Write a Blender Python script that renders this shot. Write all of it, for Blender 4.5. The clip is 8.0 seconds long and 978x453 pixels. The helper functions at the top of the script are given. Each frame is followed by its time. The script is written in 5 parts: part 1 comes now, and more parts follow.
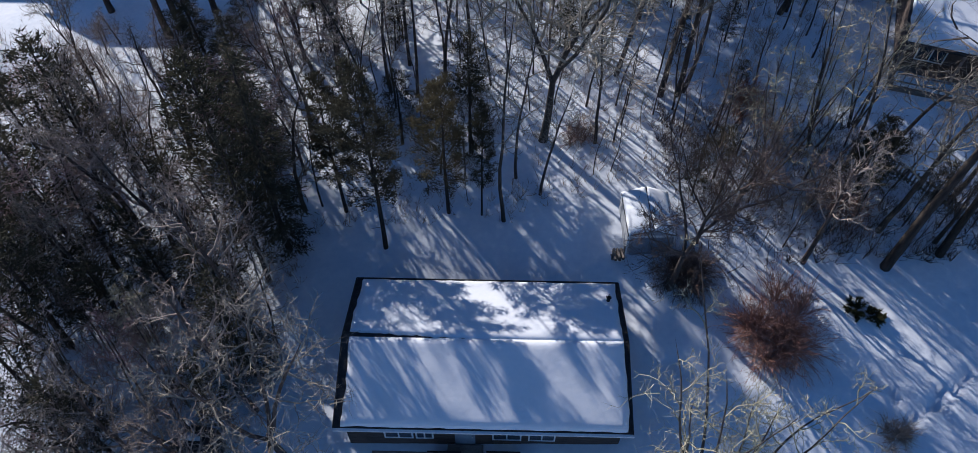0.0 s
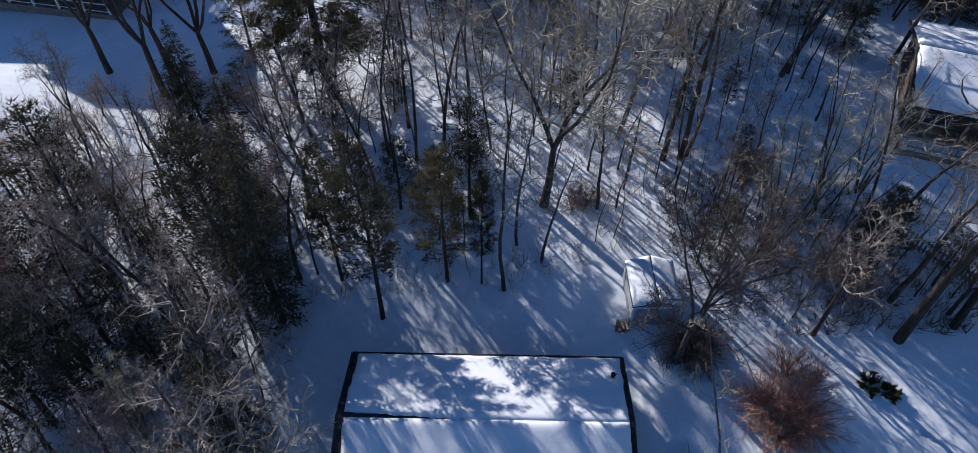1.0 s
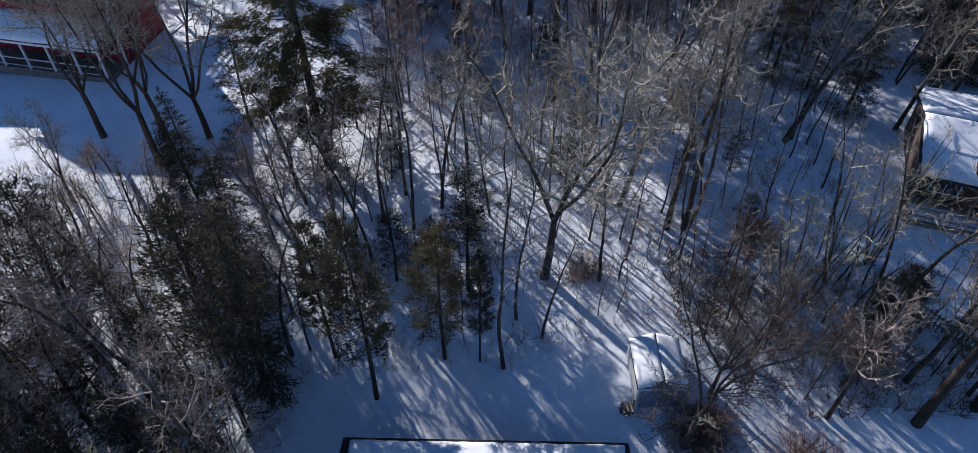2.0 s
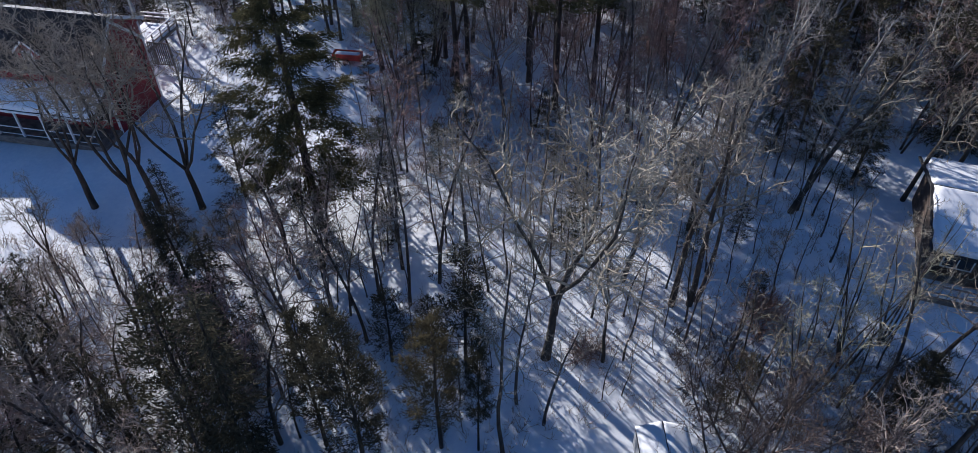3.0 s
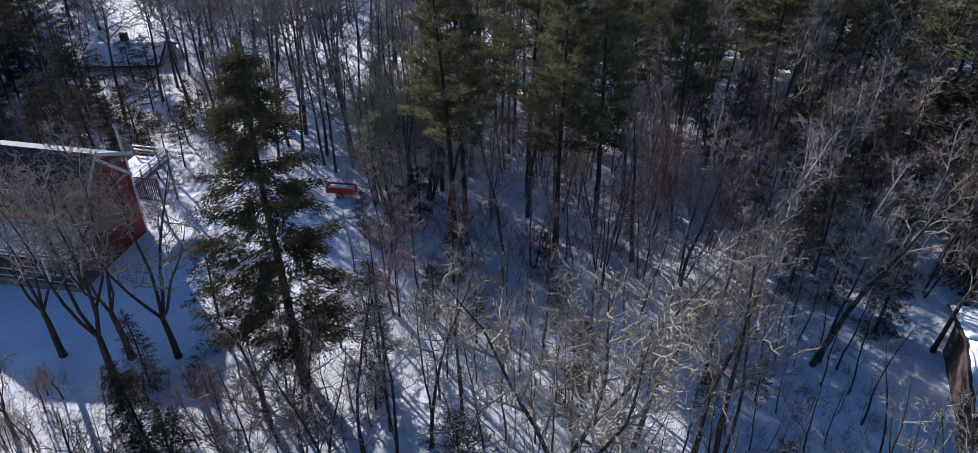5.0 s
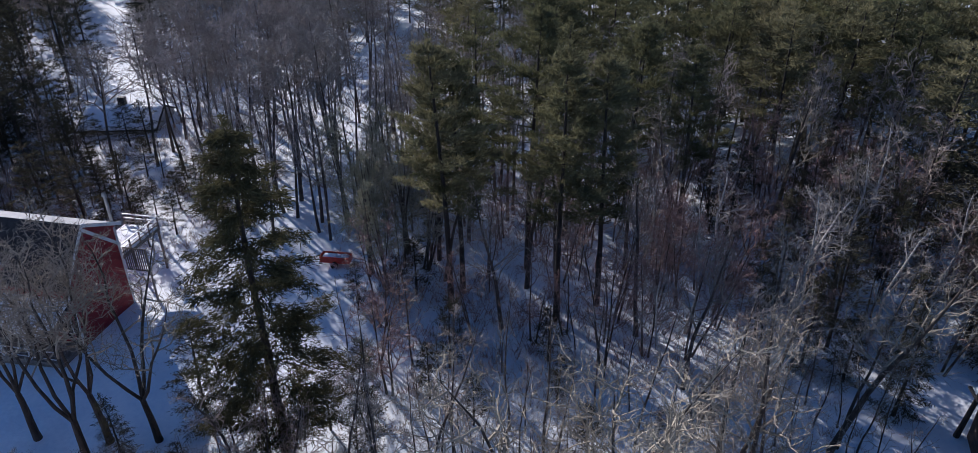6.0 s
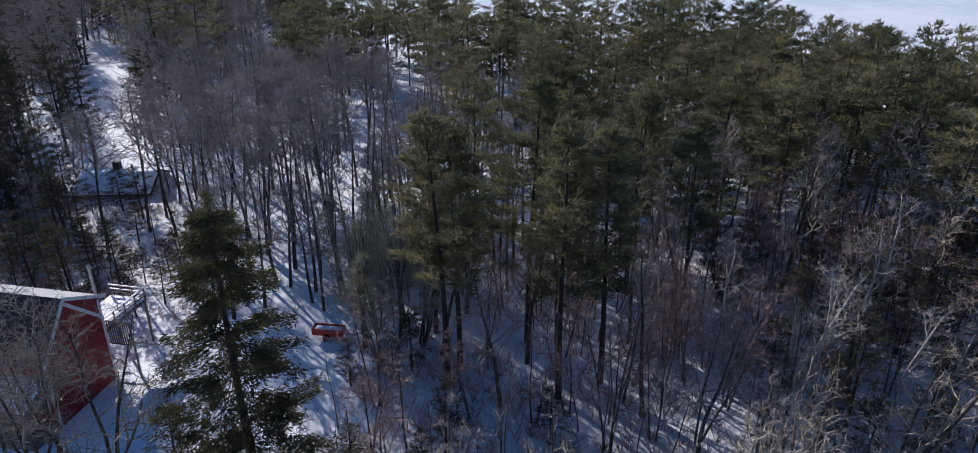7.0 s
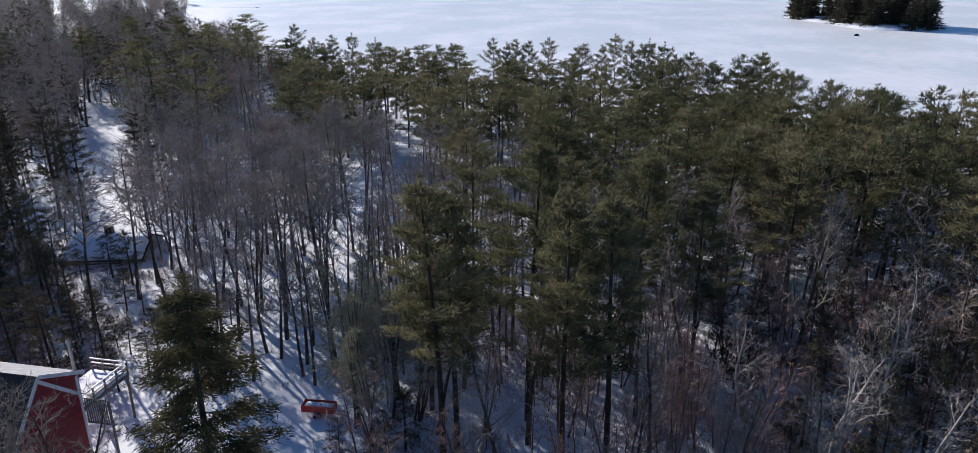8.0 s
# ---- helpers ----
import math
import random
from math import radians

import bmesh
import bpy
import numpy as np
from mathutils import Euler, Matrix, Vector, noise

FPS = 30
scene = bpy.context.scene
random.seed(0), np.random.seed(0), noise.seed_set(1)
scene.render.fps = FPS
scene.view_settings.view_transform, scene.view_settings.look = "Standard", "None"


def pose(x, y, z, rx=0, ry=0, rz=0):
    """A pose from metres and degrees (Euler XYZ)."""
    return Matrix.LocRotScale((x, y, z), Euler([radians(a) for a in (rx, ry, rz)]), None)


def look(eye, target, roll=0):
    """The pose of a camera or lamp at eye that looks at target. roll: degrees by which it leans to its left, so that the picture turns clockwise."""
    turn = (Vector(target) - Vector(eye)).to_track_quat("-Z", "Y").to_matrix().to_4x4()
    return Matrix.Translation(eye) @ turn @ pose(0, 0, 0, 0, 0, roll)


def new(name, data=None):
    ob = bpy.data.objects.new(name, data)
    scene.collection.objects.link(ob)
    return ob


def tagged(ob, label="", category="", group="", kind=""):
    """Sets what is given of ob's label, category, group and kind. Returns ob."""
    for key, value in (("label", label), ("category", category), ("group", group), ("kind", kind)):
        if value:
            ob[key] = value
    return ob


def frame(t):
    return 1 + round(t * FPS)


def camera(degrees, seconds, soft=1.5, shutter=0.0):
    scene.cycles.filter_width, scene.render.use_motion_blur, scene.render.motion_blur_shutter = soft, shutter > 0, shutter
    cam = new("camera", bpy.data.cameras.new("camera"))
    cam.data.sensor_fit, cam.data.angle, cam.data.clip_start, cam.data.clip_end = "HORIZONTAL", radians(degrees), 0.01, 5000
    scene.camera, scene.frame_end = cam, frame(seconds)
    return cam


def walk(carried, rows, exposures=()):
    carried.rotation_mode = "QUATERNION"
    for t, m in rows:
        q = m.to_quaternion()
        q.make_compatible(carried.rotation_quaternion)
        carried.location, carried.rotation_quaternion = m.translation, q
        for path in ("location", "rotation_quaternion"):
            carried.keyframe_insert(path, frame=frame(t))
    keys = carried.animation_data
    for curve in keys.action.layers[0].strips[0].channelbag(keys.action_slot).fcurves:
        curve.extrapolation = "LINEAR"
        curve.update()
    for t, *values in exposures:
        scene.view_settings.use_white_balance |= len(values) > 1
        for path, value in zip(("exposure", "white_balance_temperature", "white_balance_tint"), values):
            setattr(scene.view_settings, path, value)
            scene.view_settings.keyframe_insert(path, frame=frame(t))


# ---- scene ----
cam = camera(67.0, 8.0, soft=0.7)
METRES, EYE, TILT, LEAN, TURN = 16.0, 33.0, 5.3, -3.3, 4.7
ROWS = [
    (0.0, 0.0, 0.0, 0.0, -4.61, -57.46, 2.95),
    (0.5, 0.0016, 0.0513, -0.001, -4.65, -55.84, 2.92),
    (1.0, 0.0082, 0.1074, -0.0028, -4.66, -54.21, 2.97),
    (1.5, 0.0169, 0.168, -0.0038, -4.64, -52.57, 3.0),
    (3.0, 0.038, 0.3498, -0.0048, -4.76, -46.91, 3.1),
    (3.5, 0.0453, 0.4095, -0.0089, -4.77, -44.84, 3.1),
    (4.0, 0.0543, 0.4697, -0.0149, -4.76, -42.75, 3.12),
    (4.5, 0.061, 0.5325, -0.0176, -4.77, -40.73, 3.13),
    (6.0, 0.0881, 0.7219, -0.0228, -4.79, -34.4, 3.17),
    (6.5, 0.0965, 0.7884, -0.0276, -4.78, -32.17, 3.15),
    (7.0, 0.1049, 0.856, -0.0296, -4.79, -30.0, 3.15),
    (7.5, 0.1136, 0.9236, -0.0335, -4.79, -27.81, 3.14),
    (8.0, 0.1219, 0.9911, -0.0348, -4.79, -25.54, 3.13),
]
walk(cam, [(t, pose(0, 0, EYE, TILT, LEAN, TURN) @ pose(METRES * x, METRES * y, METRES * z, 90 + pitch, roll, yaw)) for t, x, y, z, yaw, pitch, roll in ROWS],
     exposures=[(0.0, 0.44, 5120, 12), (3.0, 0.56, 5150, 13), (4.2, 0.60, 5150, 14), (6.4, 0.53, 5120, 16), (8.0, 0.52, 5350, 14)])

# ---- light ----
SUN_AZ, SUN_EL = 127.0, 21.0          # degrees: the way to the sun, counted from +x, and its height
world = bpy.data.worlds.new("winter_sky")
scene.world = world
world.use_nodes = True
wn = world.node_tree.nodes
sky = wn.new("ShaderNodeTexSky")
sky.sky_type, sky.sun_disc = "NISHITA", False
sky.sun_elevation, sky.sun_rotation = radians(SUN_EL), radians(90.0 - SUN_AZ)
sky.air_density, sky.dust_density, sky.ozone_density = 1.0, 0.0, 5.0
world.node_tree.links.new(sky.outputs[0], wn["Background"].inputs[0])
wn["Background"].inputs[1].default_value = 0.060
sun = new("sun", bpy.data.lights.new("sun", "SUN"))
sun.data.energy, sun.data.angle, sun.data.color = 5.0, radians(0.5), (1.0, 0.84, 0.64)
ca, ce = radians(SUN_AZ), radians(SUN_EL)
sun.matrix_world = look((-60, 80, 60), (-60 - math.cos(ca) * math.cos(ce), 80 - math.sin(ca) * math.cos(ce), 60 - math.sin(ce)))


# ---- materials ----
def material(name, low, high, scale=3.0, rough=0.8, bump=0.0, bump_scale=30.0, spread=0.0, fine=0.5, stretch=(1, 1, 1), metal=0.0, spec=0.3, thin=0.0):
    """Two tones mixed by noise at two sizes, with fine relief; spread varies the tone from object to object; thin lets light through, as needles do."""
    mat = bpy.data.materials.new(name)
    mat.use_nodes = True
    nt = mat.node_tree
    n, link = nt.nodes, nt.links.new
    b = n["Principled BSDF"]
    b.inputs["Roughness"].default_value, b.inputs["Metallic"].default_value = rough, metal
    b.inputs["Specular IOR Level"].default_value = spec
    tc, mp = n.new("ShaderNodeTexCoord"), n.new("ShaderNodeMapping")
    mp.inputs["Scale"].default_value = stretch
    link(tc.outputs["Object"], mp.inputs[0])
    a, c = n.new("ShaderNodeTexNoise"), n.new("ShaderNodeTexNoise")
    a.inputs["Scale"].default_value, a.inputs["Detail"].default_value = scale, 5
    c.inputs["Scale"].default_value, c.inputs["Detail"].default_value = scale * 9, 4
    for t in (a, c):
        link(mp.outputs[0], t.inputs["Vector"])
    add = n.new("ShaderNodeMath")
    add.operation = "MULTIPLY_ADD"
    add.inputs[1].default_value = fine
    link(c.outputs[0], add.inputs[0])
    link(a.outputs[0], add.inputs[2])
    sub = n.new("ShaderNodeMath")
    sub.operation, sub.inputs[1].default_value = "SUBTRACT", fine * 0.5
    link(add.outputs[0], sub.inputs[0])
    ramp = n.new("ShaderNodeValToRGB")
    ramp.color_ramp.elements[0].position, ramp.color_ramp.elements[1].position = 0.3, 0.7
    ramp.color_ramp.elements[0].color, ramp.color_ramp.elements[1].color = (*low, 1), (*high, 1)
    link(sub.outputs[0], ramp.inputs[0])
    colour = ramp.outputs[0]
    if spread:
        oi, hsv, mr = n.new("ShaderNodeObjectInfo"), n.new("ShaderNodeHueSaturation"), n.new("ShaderNodeMapRange")
        mr.inputs["To Min"].default_value, mr.inputs["To Max"].default_value = 1 - spread, 1 + spread
        link(oi.outputs["Random"], mr.inputs["Value"])
        link(mr.outputs[0], hsv.inputs["Value"])
        link(colour, hsv.inputs["Color"])
        mh = n.new("ShaderNodeMapRange")
        mh.inputs["To Min"].default_value, mh.inputs["To Max"].default_value = 0.5 + spread * 0.06, 0.5 - spread * 0.06
        link(oi.outputs["Random"], mh.inputs["Value"])
        link(mh.outputs[0], hsv.inputs["Hue"])
        colour = hsv.outputs[0]
    link(colour, b.inputs["Base Color"])
    if bump:
        t, bn = n.new("ShaderNodeTexNoise"), n.new("ShaderNodeBump")
        t.inputs["Scale"].default_value, t.inputs["Detail"].default_value = bump_scale, 6
        link(mp.outputs[0], t.inputs["Vector"])
        link(t.outputs[0], bn.inputs["Height"])
        bn.inputs["Strength"].default_value, bn.inputs["Distance"].default_value = min(1, bump), 0.05
        link(bn.outputs[0], b.inputs["Normal"])
    if thin:
        tr, mix = n.new("ShaderNodeBsdfTranslucent"), n.new("ShaderNodeMixShader")
        mix.inputs[0].default_value = thin
        link(colour, tr.inputs["Color"])
        link(b.outputs[0], mix.inputs[1])
        link(tr.outputs[0], mix.inputs[2])
        link(mix.outputs[0], n["Material Output"].inputs["Surface"])
    return mat


SNOW = material("snow", (0.72, 0.75, 0.80), (0.86, 0.87, 0.89), 0.35, 0.75, 0.5, 2.2, fine=0.6, spec=0.2)
ROOF_SNOW = material("roof_snow", (0.80, 0.82, 0.85), (0.88, 0.88, 0.90), 0.6, 0.7, 0.25, 3.0, spec=0.2)
ICE = material("lake_snow", (0.80, 0.835, 0.815), (0.985, 0.975, 0.955), 0.045, 0.42, 0.2, 0.4, fine=0.45, stretch=(0.55, 0.40, 1), spec=0.55)
ICE.node_tree.nodes["Color Ramp"].color_ramp.elements[0].position = 0.42
ICE.node_tree.nodes["Color Ramp"].color_ramp.elements[1].position = 0.66
BARK = material("bark", (0.036, 0.029, 0.025), (0.105, 0.086, 0.072), 2.5, 0.9, 0.8, 9.0, 0.25, stretch=(3, 3, 0.6))
BARK_DARK = material("evergreen_bark", (0.020, 0.017, 0.015), (0.062, 0.050, 0.042), 2.5, 0.9, 0.8, 9.0, 0.25, stretch=(3, 3, 0.6))
BARK_PALE = material("pale_bark", (0.26, 0.24, 0.22), (0.60, 0.57, 0.535), 2.0, 0.8, 0.4, 8.0, 0.15, stretch=(1, 1, 3))
TWIG = material("twigs", (0.185, 0.155, 0.122), (0.44, 0.375, 0.30), 0.8, 0.85, spread=0.30)
TWIG_PALE = material("lichened_twigs", (0.26, 0.235, 0.155), (0.48, 0.44, 0.295), 0.8, 0.85, spread=0.2)
BIRCH_TWIG = material("birch_twigs", (0.20, 0.178, 0.158), (0.41, 0.37, 0.33), 0.8, 0.85, spread=0.15)
TWIG_BROWN = material("brown_twigs", (0.15, 0.122, 0.10), (0.38, 0.315, 0.255), 0.8, 0.88, spread=0.3)
TWIG_TAN = material("tan_twigs", (0.24, 0.20, 0.15), (0.52, 0.45, 0.35), 0.8, 0.85, spread=0.1)
TWIG_GREY = material("grey_twigs", (0.175, 0.152, 0.132), (0.42, 0.368, 0.322), 0.8, 0.85, spread=0.25)
TWIG_DARK = material("dark_twigs", (0.06, 0.045, 0.036), (0.16, 0.12, 0.095), 0.8, 0.9, spread=0.2)
TWIG_RED = material("reddish_twigs", (0.18, 0.118, 0.105), (0.37, 0.26, 0.225), 0.8, 0.85, spread=0.2)
CANE = material("red_brown_canes", (0.22, 0.105, 0.075), (0.46, 0.27, 0.20), 1.2, 0.8, spread=0.1)
NEEDLE = material("spruce_needles", (0.044, 0.042, 0.022), (0.12, 0.110, 0.052), 0.9, 0.9, spec=0.08, spread=0.25, thin=0.25)
NEEDLE_DARK = material("hemlock_needles", (0.034, 0.033, 0.024), (0.092, 0.084, 0.054), 0.9, 0.9, spec=0.08, spread=0.2, thin=0.22)
NEEDLE_PINE = material("pine_needles", (0.062, 0.063, 0.034), (0.205, 0.195, 0.100), 0.5, 0.9, spec=0.08, spread=0.3, thin=0.35)
NEEDLE_OLIVE = material("olive_needles", (0.058, 0.050, 0.030), (0.135, 0.115, 0.065), 0.9, 0.9, spec=0.08, spread=0.1, thin=0.3)
# bare roof shingles with the sunlight on them put into a paler grey
SUNLIT_SHINGLE = material("sunlit_shingles", (0.26, 0.26, 0.27), (0.42, 0.42, 0.42), 2.0, 0.85, 0.4, 14.0, fine=0.8)
SHINGLE = material("dark_shingles", (0.022, 0.021, 0.022), (0.055, 0.052, 0.052), 2.5, 0.9, 0.6, 14.0, fine=0.8)
RED_WALL = material("red_paint", (0.16, 0.013, 0.021), (0.28, 0.027, 0.037), 1.2, 0.6, 0.2, 20.0, stretch=(1, 1, 6))
BROWN_WALL = material("brown_siding", (0.052, 0.038, 0.031), (0.11, 0.082, 0.066), 1.5, 0.8, 0.3, 12.0, stretch=(1, 1, 5))
GREY_WALL = material("grey_siding", (0.26, 0.27, 0.29), (0.42, 0.43, 0.45), 1.2, 0.7, 0.2, 14.0, stretch=(1, 1, 6))
BLUE_DOOR = material("blue_grey_paint", (0.17, 0.20, 0.25), (0.25, 0.29, 0.34), 1.5, 0.6, 0.2, 14.0)
WHITE = material("white_paint", (0.66, 0.66, 0.65), (0.80, 0.80, 0.79), 2.0, 0.5, 0.1, 20.0)
WOOD = material("weathered_wood", (0.12, 0.10, 0.085), (0.27, 0.23, 0.19), 2.0, 0.85, 0.5, 10.0, 0.15, stretch=(1, 1, 4))
METAL = material("dull_metal", (0.30, 0.31, 0.32), (0.45, 0.46, 0.47), 3.0, 0.45, metal=0.8)
DARK = material("dark_plastic", (0.012, 0.012, 0.013), (0.035, 0.034, 0.034), 3.0, 0.6)
RED_METAL = material("red_metal_paint", (0.40, 0.035, 0.025), (0.55, 0.07, 0.045), 2.0, 0.45)
GLASS = material("window_glass", (0.02, 0.024, 0.03), (0.035, 0.04, 0.05), 1.0, 0.06, spec=0.8)


# ---- mesh helpers ----
class Shape:
    """Collects corners and faces for one mesh."""

    def __init__(self):
        self.v, self.f = [], []

    def add(self, pts, faces):
        k = len(self.v)
        self.v.extend(tuple(p) for p in pts)
        self.f.extend(tuple(i + k for i in f) for f in faces)

    def box(self, x0, x1, y0, y1, z0, z1):
        p = [(x, y, z) for z in (z0, z1) for x, y in ((x0, y0), (x1, y0), (x1, y1), (x0, y1))]
        self.add(p, [(3, 2, 1, 0), (4, 5, 6, 7), (0, 1, 5, 4), (1, 2, 6, 5), (2, 3, 7, 6), (3, 0, 4, 7)])
        return self

    def beam(self, a, b, w, h):
        """A square bar from a to b."""
        a, b = Vector(a), Vector(b)
        d = (b - a).normalized()
        s = d.cross(Vector((0, 0, 1)))
        s = s.normalized() if s.length > 1e-3 else Vector((1, 0, 0))
        u = s.cross(d)
        p = [q + s * i * w / 2 + u * j * h / 2 for q in (a, b) for i, j in ((-1, -1), (1, -1), (1, 1), (-1, 1))]
        self.add(p, [(3, 2, 1, 0), (4, 5, 6, 7), (0, 1, 5, 4), (1, 2, 6, 5), (2, 3, 7, 6), (3, 0, 4, 7)])
        return self

    def prism(self, outline, y0, y1):
        """An outline of (x, z), counter-clockwise seen from -y, drawn out from y0 to y1."""
        n = len(outline)
        self.add([(x, y, z) for y in (y0, y1) for x, z in outline],
                 [tuple(range(n)), tuple(range(2 * n - 1, n - 1, -1))] + [(i, i + n, (i + 1) % n + n, (i + 1) % n) for i in range(n)])
        return self

    def tube(self, pts, radii, sides=3, tip=True):
        """A bent, tapered round bar through pts."""
        pts = [Vector(p) for p in pts]
        m = len(pts)
        k = len(self.v)
        d = pts[-1] - pts[0]
        s = d.cross(Vector((0.31, 0.17, 0.94)) if abs(d.normalized().z) < 0.8 else Vector((1, 0.2, 0))).normalized()
        u = s.cross(d.normalized())
        ring = [(math.cos(6.2832 * i / sides), math.sin(6.2832 * i / sides)) for i in range(sides)]
        rows = m - 1 if tip else m
        for j in range(rows):
            p, r = pts[j], radii[j]
            for c, w in ring:
                self.v.append((p.x + r * (c * s.x + w * u.x), p.y + r * (c * s.y + w * u.y), p.z + r * (c * s.z + w * u.z)))
        for j in range(rows - 1):
            a = k + j * sides
            for i in range(sides):
                i2 = (i + 1) % sides
                self.f.append((a + i, a + i2, a + sides + i2, a + sides + i))
        if tip:
            self.v.append(tuple(pts[-1]))
            e, a = len(self.v) - 1, k + (rows - 1) * sides
            for i in range(sides):
                self.f.append((a + i, a + (i + 1) % sides, e))
        return self

    def blade(self, a, b, w, n=None):
        """A hair-thin twig or needle from a to b, w wide at its foot."""
        d = b - a
        s = d.cross(n if n is not None else Vector((0.3, 0.5, 0.8)))
        s = s * (w / max(1e-6, s.length))
        k = len(self.v)
        self.v += [(a.x - s.x, a.y - s.y, a.z - s.z), (a.x + s.x, a.y + s.y, a.z + s.z), (b.x, b.y, b.z)]
        self.f.append((k, k + 1, k + 2))

    def ribbon(self, pts, w, n):
        """A fine twig through three points, drawn as a bent sliver."""
        a, b, c = pts
        s = (c - a).cross(n)
        s = s * (w / max(1e-6, s.length))
        t = s * 0.7
        k = len(self.v)
        self.v += [(a.x - s.x, a.y - s.y, a.z - s.z), (a.x + s.x, a.y + s.y, a.z + s.z), (b.x + t.x, b.y + t.y, b.z + t.z), (b.x - t.x, b.y - t.y, b.z - t.z), (c.x, c.y, c.z)]
        self.f += [(k, k + 1, k + 2, k + 3), (k + 3, k + 2, k + 4)]

    def data(self, name, mat, smooth=False):
        me = bpy.data.meshes.new(name)
        me.from_pydata(self.v, [], self.f)
        me.materials.append(mat)
        if smooth:
            me.polygons.foreach_set("use_smooth", [True] * len(me.polygons))
        me.update()
        return me


def part(name, shape, mat, parent=None, label="", smooth=False):
    """Links a shape (or a ready mesh) as one mesh object under its thing."""
    ob = new(name, shape if isinstance(shape, bpy.types.Mesh) else shape.data(name, mat, smooth))
    if parent is not None:
        ob.parent = parent
    return tagged(ob, label)


def thing(name, m, label, category, group="", kind=""):
    ob = new(name)
    ob.empty_display_size = 0.2
    ob.matrix_world = m
    return tagged(ob, label, category, group, kind)


# ---- ground and lake ----
def shore(x):
    """How far ahead the lake begins."""
    return 212 - 0.42 * (x + 45) if x > -55 else 216.2 + 2.6 * (-55 - x)


LEVELS = ((-4000, 0.1), (9, 0.25), (20.5, 1.27), (24, 1.7), (30, 2.0), (42, 2.1), (58, 2.2), (75, 1.8))
LEVEL_Y, LEVEL_Z = [a for a, b in LEVELS], [b for a, b in LEVELS]


def ground_z(x, y):
    """The yard climbs to the wood, which lies on a cross slope and falls to the lake."""
    if y < 75:
        z = float(np.interp(y, LEVEL_Y, LEVEL_Z))
    else:
        s = shore(max(x, -700))
        z = float(np.interp((y - 75) / (s - 75), (0, 0.3, 1), (1.8, 0.3, -2.8))) if y < s else -2.8 - 1.7 * min(1, (y - s) / 8)
    return z + 0.055 * max(-45, min(35, x)) * float(np.interp(y, (60, 110), (1, 0)))


def snow_relief(x, y):
    p = Vector((x, y, 0))
    return 0.10 * noise.noise(p * 0.33) + 0.04 * noise.noise(p * 1.3 + Vector((7, 3, 1)))


def lines(dense0, dense1, step, mid0, mid1, midstep, far):
    a = list(np.arange(dense0, dense1, step))
    a = list(np.arange(mid0, dense0, midstep)) + a + list(np.arange(dense1, mid1, midstep))
    lo, hi, g = mid0, mid1, midstep
    while hi < far:
        g *= 1.35
        hi += g
        lo -= g
        a += [hi]
        a.insert(0, lo)
    return a


random.seed(3)
STEPS = []          # footprints trodden in the snow of the yard
for x0, y0, x1, y1, n in ((18.5, 13.5, 22.0, 15.7, 16), (19.5, 16.7, 21.1, 12.2, 12), (7.1, 17.1, 10.1, 15.5, 12), (-6.0, 21.2, -4.7, 22.7, 5), (19.0, 14.0, 17.5, 15.7, 6)):
    for i in range(n):
        f = i / (n - 1)
        STEPS.append((x0 + (x1 - x0) * f + random.uniform(-0.25, 0.25), y0 + (y1 - y0) * f + random.uniform(-0.25, 0.25)))
xs = lines(-13, 25, 0.36, -70, 70, 1.2, 3500)
ys = lines(10, 44, 0.36, -17, 215, 1.4, 3500)
verts = []
for y in ys:
    for x in xs:
        z = ground_z(x, y)
        if -80 < x < 80 and -25 < y < 225:
            z += snow_relief(x, y)
        if -8 < x < 25 and 10 < y < 24:
            for sx, sy in STEPS:
                d2 = (x - sx) ** 2 + (y - sy) ** 2
                if d2 < 0.12:
                    z -= 0.16 * (1 - d2 / 0.12)
        verts.append((x, y, z))
nx = len(xs)
faces = [(j * nx + i, j * nx + i + 1, (j + 1) * nx + i + 1, (j + 1) * nx + i) for j in range(len(ys) - 1) for i in range(nx - 1)]
me = bpy.data.meshes.new("ground")
me.from_pydata(verts, [], faces)
me.materials.append(SNOW)
me.polygons.foreach_set("use_smooth", [True] * len(me.polygons))
tagged(new("ground", me), "deep white snow over sloping woodland ground", "snow", kind="structure")
me = bpy.data.meshes.new("water")
me.from_pydata([(-3400, 130, -3.0), (3400, 130, -3.0), (3400, 3400, -3.0), (-3400, 3400, -3.0)], [], [(0, 1, 2, 3)])
me.materials.append(ICE)
tagged(new("water", me), "frozen lake under wind-streaked pale snow", "lake", kind="structure")


# ---- trees ----
def bend(rng, start, way, length, segs, wobble, lift):
    """A line that wanders as it grows; lift turns it up (or down)."""
    pts, p, d = [Vector(start)], Vector(start), Vector(way).normalized()
    for i in range(segs):
        d = (d + Vector((rng.uniform(-1, 1), rng.uniform(-1, 1), rng.uniform(-1, 1))) * wobble + Vector((0, 0, lift))).normalized()
        p = p + d * (length / segs)
        pts.append(p.copy())
    return pts


def along(pts, f):
    k = f * (len(pts) - 1)
    i = min(int(k), len(pts) - 2)
    return pts[i].lerp(pts[i + 1], k - i), (pts[i + 1] - pts[i]).normalized()


